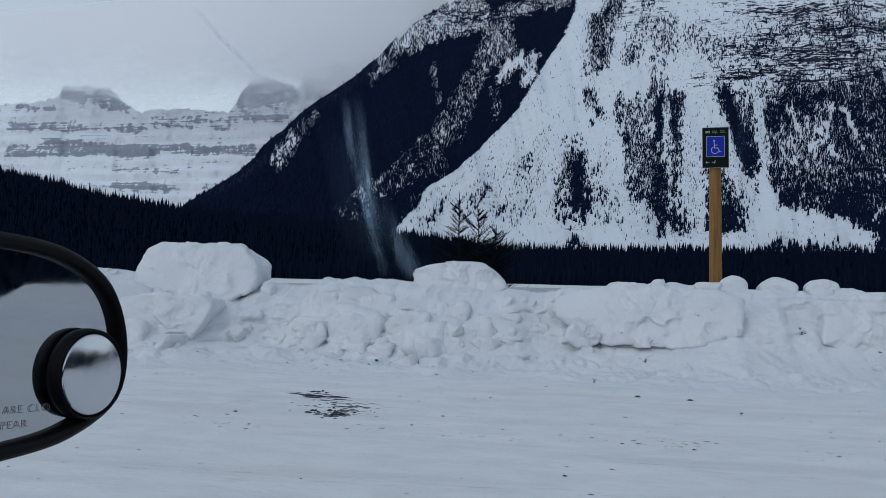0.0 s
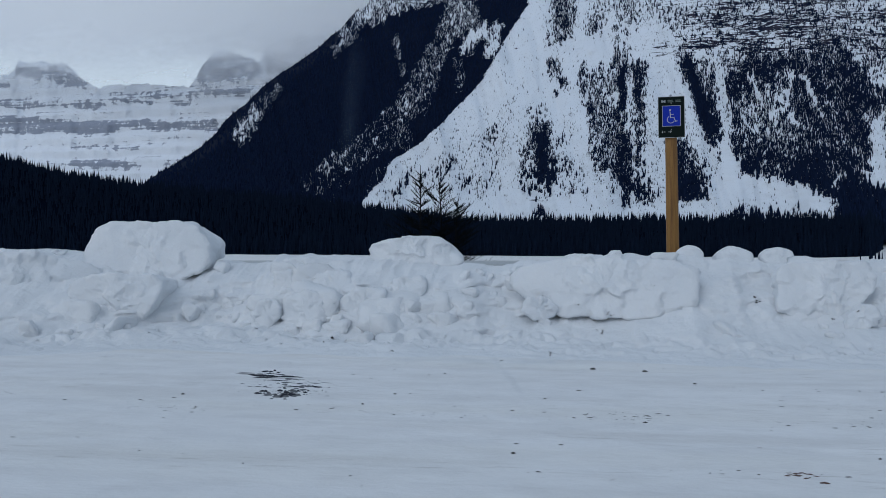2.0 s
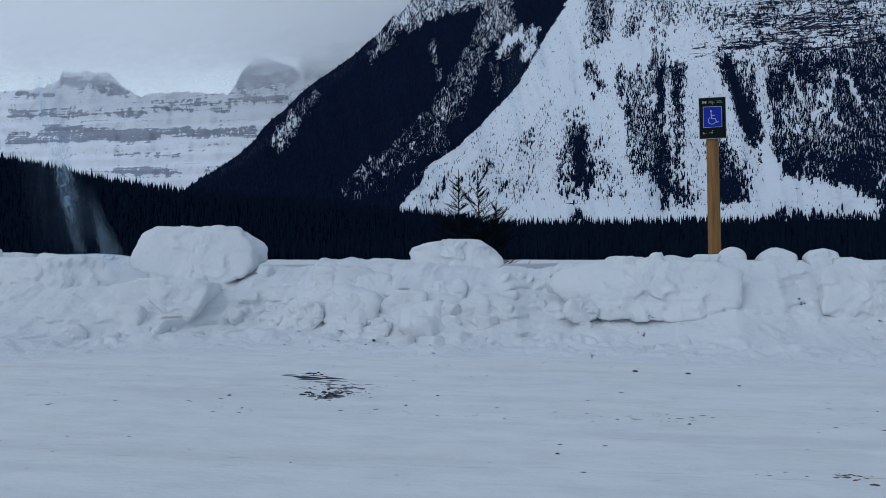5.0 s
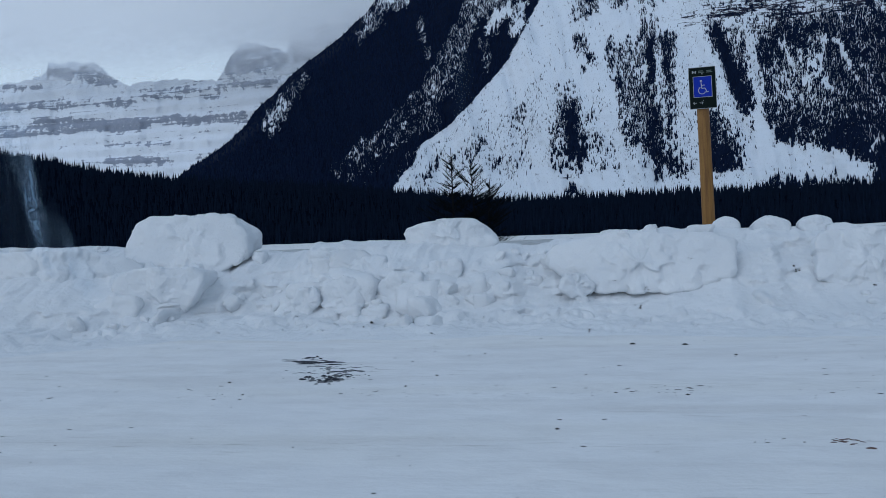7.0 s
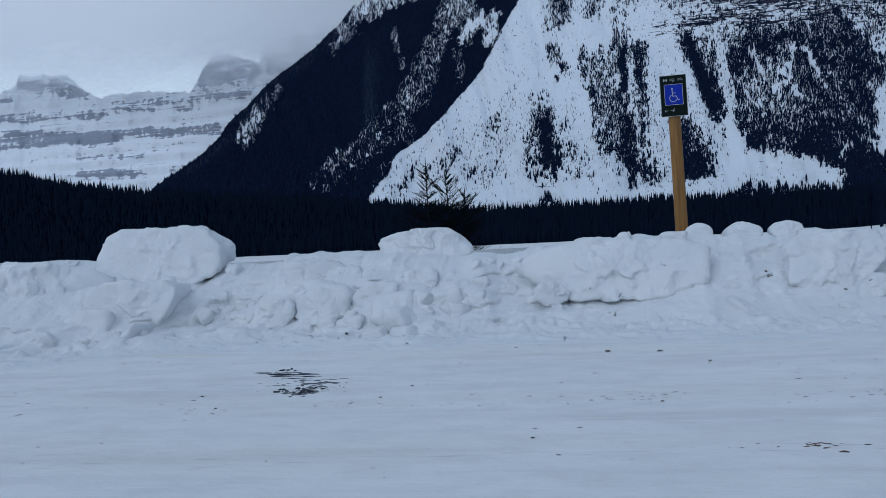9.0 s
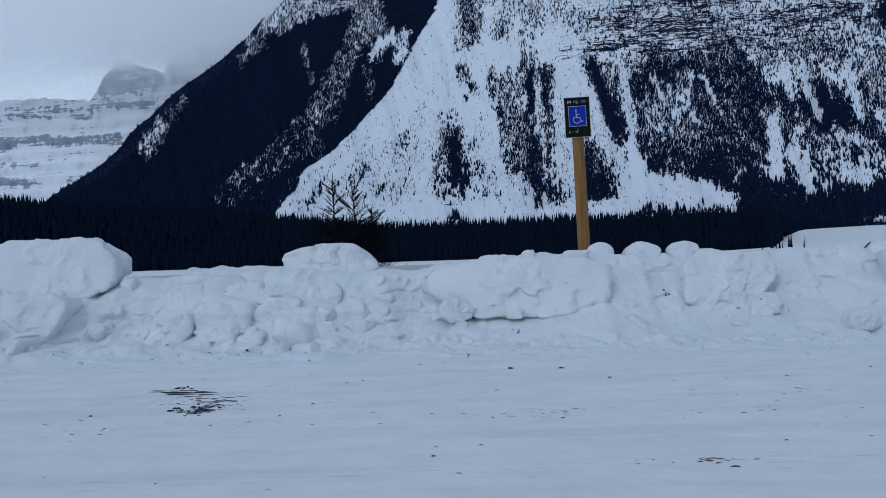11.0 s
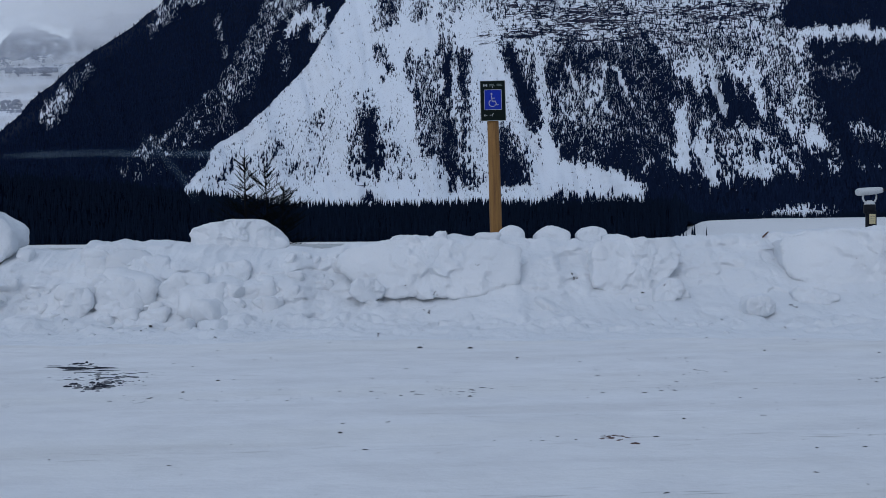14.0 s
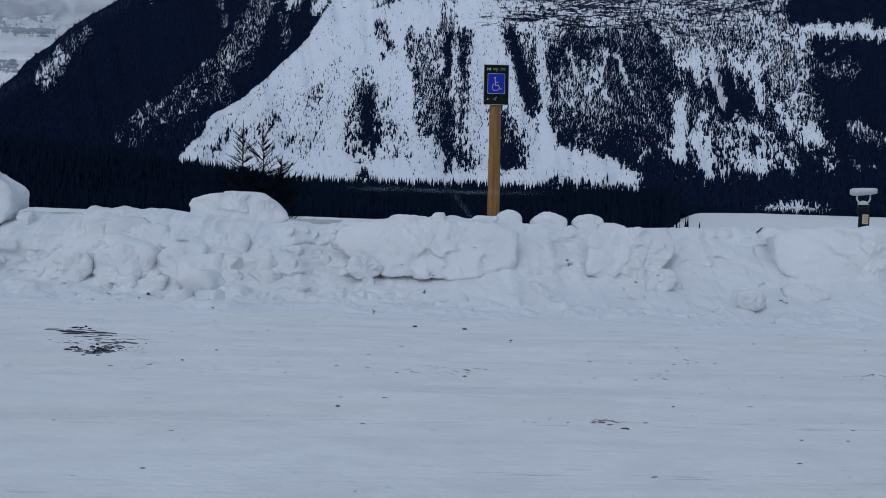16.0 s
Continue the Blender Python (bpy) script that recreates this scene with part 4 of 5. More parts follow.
def face_y(x, z, crest=None, foot=None):
    """How far back the bank's loose snow stands at each place on its face."""
    crest = bank_crest(x) if crest is None else crest
    foot = bank_foot(x) if foot is None else foot
    s = np.clip(z / crest, 0, 1)
    # a heap on one side; towards the other a low apron before a steeper wall
    apron = 0.6 * smooth01(x, -1.4, -0.8) + 0.4 * smooth01(x, 1.5, 2.0)
    heap = 0.26 * np.sqrt(s) + 0.34 * s + 0.40 * s ** 4
    y = foot + (11.75 - foot) * (heap + apron * (np.interp(s, (0, 0.3, 0.6, 1), (0, 0.5, 0.75, 1)) - heap))
    live = smooth01(s, 0.0, 0.10) * (1 - smooth01(s, 0.93, 1.0))
    big = 0.26 * (fractal(x * 0.9, z * 1.3, 87, 3) - 0.5) + 0.12 * chunks(x * 1.5 + 3, z * 2.0, 73, 0.0, 12)
    small = 0.16 * (0.55 - lumps(x * 2.6, z * 5.0, 92)) * smooth01(fractal(x * 0.9, z * 1.2, 94), 0.30, 0.60) + 0.08 * chunks(x * 3.4, z * 6.5, 74, 0.0, 16)
    small = small + 0.09 * (0.5 - lumps(x * 6.0, z * 11.0, 93)) * smooth01(fractal(x * 1.7, z * 2.0, 77), 0.34, 0.58) + 0.13 * (fractal(x * 2.7, z * 6.0, 78, 5, 0.55) - 0.5)
    return y - live * (big + small + 0.020 * (fractal(x * 13, z * 13, 79, 4, 0.6) - 0.5))


def apron_height(x, y, foot):
    """Loose snow that thins out over the lot before the bank."""
    near = smooth01(y, foot - 1.15, foot)
    lump = 0.10 * smooth01(fractal(x * 1.3, y * 1.9, 80, 5, 0.6), 0.36, 0.66) + 0.06 * (chunks(x * 5.5, y * 6.5, 89, 0.0) + 0.2) + 0.06 * (0.4 - lumps(x * 5, y * 4, 95)) * smooth01(fractal(x * 1.2, y * 1.2, 96), 0.4, 0.6) + 0.03 * (fractal(x * 9, y * 10, 81, 3) - 0.5)
    return near * (0.05 + lump) - 0.03 * (1 - smooth01(y, foot - 1.2, foot - 0.9))


def snow_bank():
    xs = np.concatenate([np.arange(-16, -9.2, 0.2), np.arange(-9.2, 9.6, 0.018), np.arange(9.6, 34, 0.25)])
    foot, crest = bank_foot(xs), bank_crest(xs)
    low = np.maximum(apron_height(xs, foot, foot), 0.02)
    rows = []
    for t in np.linspace(1.25, 0, 46)[:-1]:
        y = foot - t
        rows.append(np.stack([xs, y, np.minimum(apron_height(xs, y, foot), low + t)], -1))
    for s in np.linspace(0, 1, 74):
        z = low + (crest - low) * s
        rows.append(np.stack([xs, face_y(xs, z, crest, foot), z], -1))
    for t in np.concatenate([np.arange(0.03, 0.6, 0.04), np.arange(0.6, 3.6, 0.15)]):
        y = 11.75 + t
        z = crest + 0.06 * (fractal(xs * 2, y * 2, 90, 4) - 0.5) * smooth01(t, 0, 0.15) - 0.03 * smooth01(t, 0, 0.5)
        fall = smooth01(y, 12.3, 14.3)
        rows.append(np.stack([xs, 0 * xs + y, z * (1 - fall) + 0.06 * fall], -1))
    p = np.stack(rows)
    me = mesh_from("snow_bank", p.reshape(-1, 3), grid_faces(*p.shape[:2]), SNOW, True)
    tagged(new("snow_bank", me), "long ploughed bank of lumpy white snow", "snow bank", kind="structure")


# ---- snow blocks ----
def chunk(planes, fine, seed, soft=12.0, skin=1.0):
    """A broken piece of hard snow round the origin, held between planes (normal, distance), with worn edges and a crumbly skin."""
    lat, lon = fine, 2 * fine
    th, ph = np.linspace(0.0, math.pi, lat + 1)[:, None], np.linspace(0, 2 * math.pi, lon, endpoint=False)[None, :]
    way = np.stack([np.sin(th) * np.cos(ph), -np.cos(th) + 0 * ph, np.sin(th) * np.sin(ph)], -1)
    total = 0
    for n, d in planes:
        total = total + np.maximum((way @ np.array(n)) / d, 0) ** soft
    p = way * (total ** (-1 / soft))[..., None]
    size = float(np.median(np.linalg.norm(p, axis=-1)))
    x, y, z = p[..., 0] + seed * 3.7, p[..., 1], p[..., 2]
    k = 1.0 / max(size, 0.12)
    out = 0.24 * size * (fractal(k * 1.4 * x + k * 0.7 * y, k * 1.4 * z - k * 0.5 * y, 101, 5, 0.6) - 0.5)
    out = out + 0.16 * min(size, 0.45) * chunks(k * 2.4 * x + k * y, k * 2.4 * z + k * 0.6 * y, 103, 0.1, 16)
    out = out + 0.085 * (fractal(6 * x + 4 * y, 6 * z - 3 * y, 104, 4, 0.6) - 0.5) + 0.018 * (fractal(22 * x + 9 * y, 22 * z - 12 * y, 102, 3) - 0.5)
    return p + way * (skin * out)[..., None], ring_faces(lat + 1, lon)


def slab_planes(outline, deep, lean, rnd):
    """Planes that hold a slab: a dozen breaks round its outline, a few slanting ones on its front, one behind."""
    pts = np.array(outline)
    mid = (pts.min(0) + pts.max(0)) / 2
    pts = pts - mid
    planes = []
    # true to its top, foot and sides, with corners broken off at chance angles
    for g in [radians(a) for a in (90, 270, 0, 180, 75, 105)] + [2 * math.pi * (k + rnd.uniform(-0.3, 0.3)) / 11 for k in range(11)]:
        tip = rnd.uniform(-0.04, 0.22)
        n = Vector((math.cos(g), tip, math.sin(g))).normalized()
        planes.append((n, max(0.03, float((pts @ np.array((n.x, n.z))).max()) - tip * 0.35 * deep)))
    for k in range(4):
        n = Vector((rnd.uniform(-0.30, 0.30), -1, rnd.uniform(-0.18, 0.30) + math.tan(radians(lean)))).normalized()
        planes.append((n, 0.5 * deep * (1 + 0.10 * k)))
    planes.append((Vector((0, 1, 0)), 0.5 * deep))
    return planes, mid


def ring_faces(rows, cols):
    i = np.arange(rows * cols).reshape(rows, cols)
    j = np.roll(i, -1, 1)
    return np.stack([i[:-1], j[:-1], j[1:], i[1:]], -1).reshape(-1, 4)


def snow_blocks():
    for i, (outline, y, deep, lean) in enumerate(SLABS):
        planes, mid = slab_planes(outline, deep, lean, random.Random(i + 3))
        size = max(p[0] for p in outline) - min(p[0] for p in outline)
        round_lump = 17 <= i <= 19
        p, faces = chunk(planes, 84 if size > 1.05 else 36, i + 2, 6.0 if round_lump else 52.0 if size > 1.05 else 28.0, 0.6 if round_lump else 0.7 if i < 2 else 1.0)
        ob = new("snow_block", mesh_from("snow_block", p.reshape(-1, 3), faces, BLOCK_SNOW, True))
        ob.location = (mid[0], y + 0.5 * deep, mid[1])
        if i in (2, 14, 15, 20):
            # turned along the bank
            x0, x1 = mid[0] - 0.4 * size, mid[0] + 0.4 * size
            ob.rotation_euler.z = 0.7 * math.atan2(float(np.interp(x1, FOOT_X, FOOT_Y) - np.interp(x0, FOOT_X, FOOT_Y)), x1 - x0)
        if round_lump:
            tagged(ob, "rounded lump of snow on the bank beside the sign post", "snow block", "round lumps by the post")
        else:
            kind = "large" if size > 1.05 else "small"
            seat = "resting on the bank" if i in (0, 9) else "below the bank" if i == 16 else "wedged in the bank"
            tagged(ob, f"{kind} broken block of hard white snow {seat}", "snow block", "blocks on the snow bank")
    # smaller lumps that stick in the bank and lie along its crest and foot
    rng = random.Random(44)
    verts, faces = [], []
    for k in range(300):
        x = rng.uniform(-8.8, 8.8)
        foot, crest = float(bank_foot(np.array(x))), float(bank_crest(np.array(x)))
        r = 0.05 + 0.17 * rng.random() ** 2.2
        where = rng.random()
        calm = float(smooth01(x, -1.6, -0.9) * (1 - smooth01(x, 5.8, 6.6)))
        if rng.random() < 0.5 * calm:
            continue
        r *= 1 - 0.3 * calm
        if where < 0.12:
            y, z = rng.uniform(11.2, 11.75), crest - 0.75 * r
        elif where < 0.30:
            y, z = foot - 0.25 * rng.random(), 0.05 * r
            r *= 0.7
        else:
            z = crest * rng.uniform(0.06, 0.9)
            y = float(face_y(np.array(x), np.array(z))) + (0.78 + 0.15 * calm) * r
        if rough(np.array(x * 1.1), np.array(z * 1.6), 45) < 0.36:
            continue
        planes = []
        for _ in range(7):
            n = Vector((rng.gauss(0, 1), rng.gauss(0, 1), rng.gauss(0, 1))).normalized()
            planes.append((n, r * rng.uniform(0.75, 1.25)))
        planes += [(Vector(n), 1.35 * r) for n in ((1, 0, 0), (-1, 0, 0), (0, 1, 0), (0, -1, 0), (0, 0, 1), (0, 0, -1))]
        p, f = chunk(planes, 16 if r > 0.09 else 11, k, 18.0, 0.9)
        p = p * np.array((rng.uniform(0.9, 1.3), 1.0, rng.uniform(0.8, 1.05))) + np.array((x, y, z))
        faces += [tuple(int(q) + len(verts) for q in row) for row in f]
        verts += [tuple(q) for q in p.reshape(-1, 3)]
    tagged(new("snow_lumps", mesh_from("snow_lumps", verts, faces, SNOW, True)), "loose lumps of white snow stuck in the ploughed bank", "snow lumps", kind="stuff")
    # dirt frozen into the bank's face, found by looking straight at it
    trees = []
    for ob in bpy.data.objects:
        if ob.type == "MESH" and ob.name.split(".")[0] in ("snow_bank", "snow_block", "snow_lumps"):
            at = ob.matrix_basis.copy()
            trees.append(BVHTree.FromPolygons([at @ v.co for v in ob.data.vertices], [tuple(f.vertices) for f in ob.data.polygons]))
    rnd = random.Random(8)
    verts, faces = [], []
    for x, z, r, n in DIRT:
        r *= 1.5
        for _ in range(n):
            px, pz = x + rnd.gauss(0, 0.6 * r * (n - 1) ** 0.5), z + rnd.gauss(0, 0.35 * r * (n - 1) ** 0.5)
            hits = [h[0].y for h in (t.ray_cast(Vector((px, 6.0, pz)), Vector((0, 1, 0))) for t in trees) if h[0]]
            if not hits:
                continue
            y, k, size = min(hits) + 0.3 * r, len(verts), r * rnd.uniform(0.5, 1.0)
            verts.append((px, y - 0.8 * size, pz))
            verts += [(px + size * rnd.uniform(0.7, 1.5) * math.cos(g), y + 0.3 * size, pz + size * rnd.uniform(0.5, 0.9) * math.sin(g)) for g in np.arange(6) * math.pi / 3]
            faces += [(k, k + 1 + j, k + 1 + (j + 1) % 6) for j in range(6)]
    tagged(new("bank_dirt", mesh_from("bank_dirt", verts, faces, PEBBLE)), "dark specks of dirt frozen into the snow bank", "dirt", kind="stuff")
    stick = thing("stick", "short pale broken stick lying on the snow bank", "stick", at=(4.61, 10.9, 0.94))
    y = min(h[0].y for h in (t.ray_cast(Vector((4.61, 6.0, 0.93)), Vector((0, 1, 0))) for t in trees) if h[0])
    stick.location.y = y
    bm = bmesh.new()
    tube_into(bm, [(-0.06, 0.0, -0.055), (-0.02, -0.012, -0.008), (0.02, -0.012, 0.03), (0.05, 0.005, 0.05)], [0.006, 0.010, 0.011, 0.008], 8)
    part("twig", bm, LITTER, stick, "", True)
    # crumbs that rolled off the bank
    rng = random.Random(12)
    verts, faces = [], []
    for _ in range(300):
        x = rng.uniform(-8.5, 8.5)
        foot = float(bank_foot(np.array(x)))
        y = foot - abs(rng.gauss(0, 0.40)) + 0.02
        r = 0.010 + 0.045 * rng.random() ** 3
        z = max(float(apron_height(np.array(x), np.array(y), foot)), float(ground_height(np.array(x), np.array(y)))) - r * 0.45
        k = len(verts)
        ring = [(math.cos(t), math.sin(t)) for t in (rng.random() * 6 + 2 * math.pi * j / 6 for j in range(6))]
        verts.append((x, y, z + r * 0.8))
        for lvl, wide in ((0.45, 0.75), (-0.35, 1.0)):
            verts += [(x + r * wide * cx * rng.uniform(0.75, 1.25), y + r * wide * cy * rng.uniform(0.75, 1.25), z + r * lvl * rng.uniform(0.8, 1.2)) for cx, cy in ring]
        for j in range(6):
            j2 = (j + 1) % 6
            faces += [(k, k + 1 + j, k + 1 + j2), (k + 1 + j, k + 7 + j, k + 7 + j2), (k + 1 + j, k + 7 + j2, k + 1 + j2)]
    tagged(new("snow_crumbs", mesh_from("snow_crumbs", verts, faces, CLEAN_SNOW, True)), "small white snow crumbs along the bank's foot", "snow crumbs", kind="stuff")


# ---- sign on its post ----
def sign_post():
    sign = thing("accessible_parking_sign", "dark green sign with blue wheelchair symbol on wooden post", "sign", at=(1.285, 13.4, 0))
    sign.rotation_euler = (0, radians(-1.1), 0)
    bm = bmesh.new()
    tube_into(bm, [(0, 0, 0), (0, 0, 1.2), (0.002, 0, 2.2), (0, 0, 3.14)], [0.092, 0.09, 0.085, 0.082], 20)
    part("post", bm, WOOD, sign, "round yellow-brown wooden post", True)
    cx, w, z0, z1, y = 0.0, 0.37, 2.63, 3.215, -0.10
    plate = part("plate", box_bm(cx - w / 2, cx + w / 2, y, y + 0.012, z0, z1, 0.003), SIGN_GREEN, sign, "dark green panel")
    bm = bmesh.new()
    t = 0.006
    for x0, x1, a, b in ((cx - w / 2, cx + w / 2, z0, z0 + t), (cx - w / 2, cx + w / 2, z1 - t, z1), (cx - w / 2, cx - w / 2 + t, z0 + t, z1 - t), (cx + w / 2 - t, cx + w / 2, z0 + t, z1 - t)):
        prism_into(bm, [(x0, a), (x1, a), (x1, b), (x0, b)], y - 0.004, y - 0.0005)
    part("border", bm, SIGN_WHITE, plate, "thin white border")
    s0, s1, sx = 2.79, 3.085, 0.128
    bm = prism_into(bmesh.new(), [(cx - sx, s0), (cx + sx, s0), (cx + sx, s1), (cx - sx, s1)], y - 0.004, y - 0.0005)
    part("blue_square", bm, SIGN_BLUE, plate, "blue square")
    bm = bmesh.new()
    t = 0.006
    for x0, x1, a, b in ((-sx, sx, s0, s0 + t), (-sx, sx, s1 - t, s1), (-sx, -sx + t, s0 + t, s1 - t), (sx - t, sx, s0 + t, s1 - t)):
        prism_into(bm, [(cx + x0, a), (cx + x1, a), (cx + x1, b), (cx + x0, b)], y - 0.008, y - 0.0045)
    part("square_border", bm, SIGN_WHITE, plate, "white line round the square")

    # wheelchair symbol: strokes of even width
    def stroke(bm, pts, wide):
        for k, ((xa, za), (xb, zb)) in enumerate(zip(pts, pts[1:])):
            d = Vector((xb - xa, zb - za))
            n = Vector((-d.y, d.x)).normalized() * wide / 2
            e = d.normalized() * wide * 0.25
            q = [(xa - e.x + n.x, za - e.y + n.y), (xa - e.x - n.x, za - e.y - n.y), (xb + e.x - n.x, zb + e.y - n.y), (xb + e.x + n.x, zb + e.y + n.y)]
            prism_into(bm, [(cx + px, pz) for px, pz in q], y - 0.008 - 0.0006 * (k % 2) - 0.05 * (wide - 0.010), y - 0.0045)
    bm = bmesh.new()
    hub = (-0.008, 2.878)
    stroke(bm, [(hub[0] + 0.058 * math.cos(radians(g)), hub[1] + 0.058 * math.sin(radians(g))) for g in range(118, 345, 12)], 0.0115)
    stroke(bm, [(-0.020, 3.008), (-0.012, 2.912), (0.040, 2.912), (0.068, 2.846), (0.092, 2.854)], 0.0125)
    stroke(bm, [(-0.016, 2.962), (0.034, 2.962)], 0.0105)
    prism_into(bm, [(cx - 0.020 + 0.016 * math.cos(g), 3.034 + 0.016 * math.sin(g)) for g in np.linspace(0, 2 * math.pi, 14, endpoint=False)], y - 0.008, y - 0.0045)
    for v in bm.verts:
        v.co.x, v.co.z = cx - 0.002 + 0.86 * (v.co.x - cx), 2.938 + 0.86 * (v.co.z - 2.938)
    part("wheelchair_symbol", bm, SIGN_WHITE, plate, "white wheelchair symbol")
    for tail, tip in ((-0.088, -0.136), (-0.052, -0.004)):
        back = 0.016 if tip < tail else -0.016
        bm = bmesh.new()
        stroke(bm, [(tail, 2.713), (tip, 2.713)], 0.006)
        stroke(bm, [(tip + back, 2.728), (tip, 2.713), (tip + back, 2.698)], 0.006)
        part("arrow", bm, SIGN_WHITE, plate, "thin white arrow")
    bm = bmesh.new()
    for x0, x1 in ((-0.135, -0.120), (-0.095, -0.080)):
        prism_into(bm, [(cx + x0, 3.13), (cx + x1, 3.13), (cx + x1, 3.165), (cx + x0, 3.165)], y - 0.004, y - 0.0005)
    prism_into(bm, [(cx - 0.1075 + 0.009 * math.cos(g), 3.148 + 0.012 * math.sin(g)) for g in np.linspace(0, 2 * math.pi, 8, endpoint=False)], y - 0.004, y - 0.0005)
    part("flag_mark", bm, SIGN_WHITE, plate, "small white mark")
    for x0, x1 in ((-0.05, 0.03), (0.06, 0.14)):
        bm = bmesh.new()
        for k in range(2):
            prism_into(bm, [(cx + x0, 3.133 + 0.02 * k), (cx + x1 - 0.012 * k, 3.133 + 0.02 * k), (cx + x1 - 0.012 * k, 3.145 + 0.02 * k), (cx + x0, 3.145 + 0.02 * k)], y - 0.004, y - 0.0005)
        part("print_bar", bm, SIGN_DIM, plate, "dim lines of small print")
    for z in (2.74, 3.12):
        bm = bmesh.new()
        tube_into(bm, [(0, y - 0.006, z), (0, y + 0.02, z)], [0.006, 0.006], 8)
        part("bolt", bm, GALV, sign)


# ---- guard rail behind the bank ----
def guard_rail():
    rail = thing("guard_rail", "pale galvanised steel guard rail half buried behind the bank", "guard rail", at=(0, 14.5, 0))
    prof = [(0.0, 0.50), (0.0, 0.53), (-0.07, 0.56), (-0.07, 0.60), (0.0, 0.64), (0.0, 0.67), (-0.07, 0.71), (-0.07, 0.75), (0.0, 0.785), (0.0, 0.80)]
    bm = bmesh.new()
    xs = np.arange(-15, 12.1, 1.9)
    rings = []
    for x in xs:
        z = 0.02 + 0.012 * (x + 5) / 4
        rings.append([bm.verts.new((x, py, pz + z)) for py, pz in prof] + [bm.verts.new((x, py + 0.004, pz + z)) for py, pz in prof[::-1]])
    n = len(rings[0])
    for r0, r1 in zip(rings, rings[1:]):
        for k in range(n):
            bm.faces.new((r0[k], r1[k], r1[(k + 1) % n], r0[(k + 1) % n]))
    bm.faces.new(rings[0])
    bm.faces.new(rings[-1][::-1])
    part("beam", bm, GALV, rail)
    for x in xs[::2]:
        part("rail_post", box_bm(x - 0.07, x + 0.07, 0.02, 0.20, 0, 0.79, 0.008), WOOD, rail)


# ---- young spruces on the lake side ----
def young_spruce(x, y, top, seed, spread, curve):
    rnd = random.Random(seed)
    ground_z = float(ground_height(np.array(x), np.array(y)))
    tree = thing("young_spruce", "young sparse dark spruce top rising behind the bank", "tree", "young spruces on the lake side", at=(x, y, ground_z))
    h = top - ground_z
    bm = bmesh.new()
    pts = [(curve * (k / 8) ** 2 * 0.3, 0, h * k / 8) for k in range(9)]
    tube_into(bm, pts, [0.038 * (1 - k / 8) + 0.009 for k in range(9)], 7)
    part("trunk", bm, BARK, tree, "thin dark trunk", True)
    bm = bmesh.new()

    def twig(p, d, length, r):
        q = [p + d * length * t + Vector((0, 0, 0.22 * length * t * t)) for t in (0, 0.5, 1.0)]
        tube_into(bm, q, [r, r * 0.8, r * 0.35], 5)
        return q
    z = h - 0.34
    while z > 0.5:
        k = (h - z)
        reach = min(0.10 + spread * k, 1.15) * rnd.uniform(0.8, 1.2)
        for j in range(rnd.choice((3, 4, 5)) if k < 1.2 else 6):
            ang = rnd.uniform(0, 6.283)
            base = Vector((curve * (z / h) ** 2 * 0.3, 0, z + rnd.uniform(-0.06, 0.06)))
            d = Vector((math.cos(ang), math.sin(ang), rnd.uniform(0.35, 0.75) if k < 1.2 else rnd.uniform(0.0, 0.4))).normalized()
            q = twig(base, d, reach * rnd.uniform(0.7, 1.15), 0.011)
            for t in (0.2, 0.4, 0.6, 0.8):
                if reach > 0.22:
                    b0 = q[0].lerp(q[2], t)
                    for side in (-1, 1):
                        dd = (d + side * 0.9 * d.cross(Vector((0, 0, 1)))).normalized() + Vector((0, 0, rnd.uniform(0.0, 0.3)))
                        twig(b0, dd.normalized(), reach * 0.34 * rnd.uniform(0.6, 1.2), 0.009)
        z -= rnd.uniform(0.16, 0.28)
    part("crown", bm, SAPLING_GREEN, tree, "sparse dark green boughs")


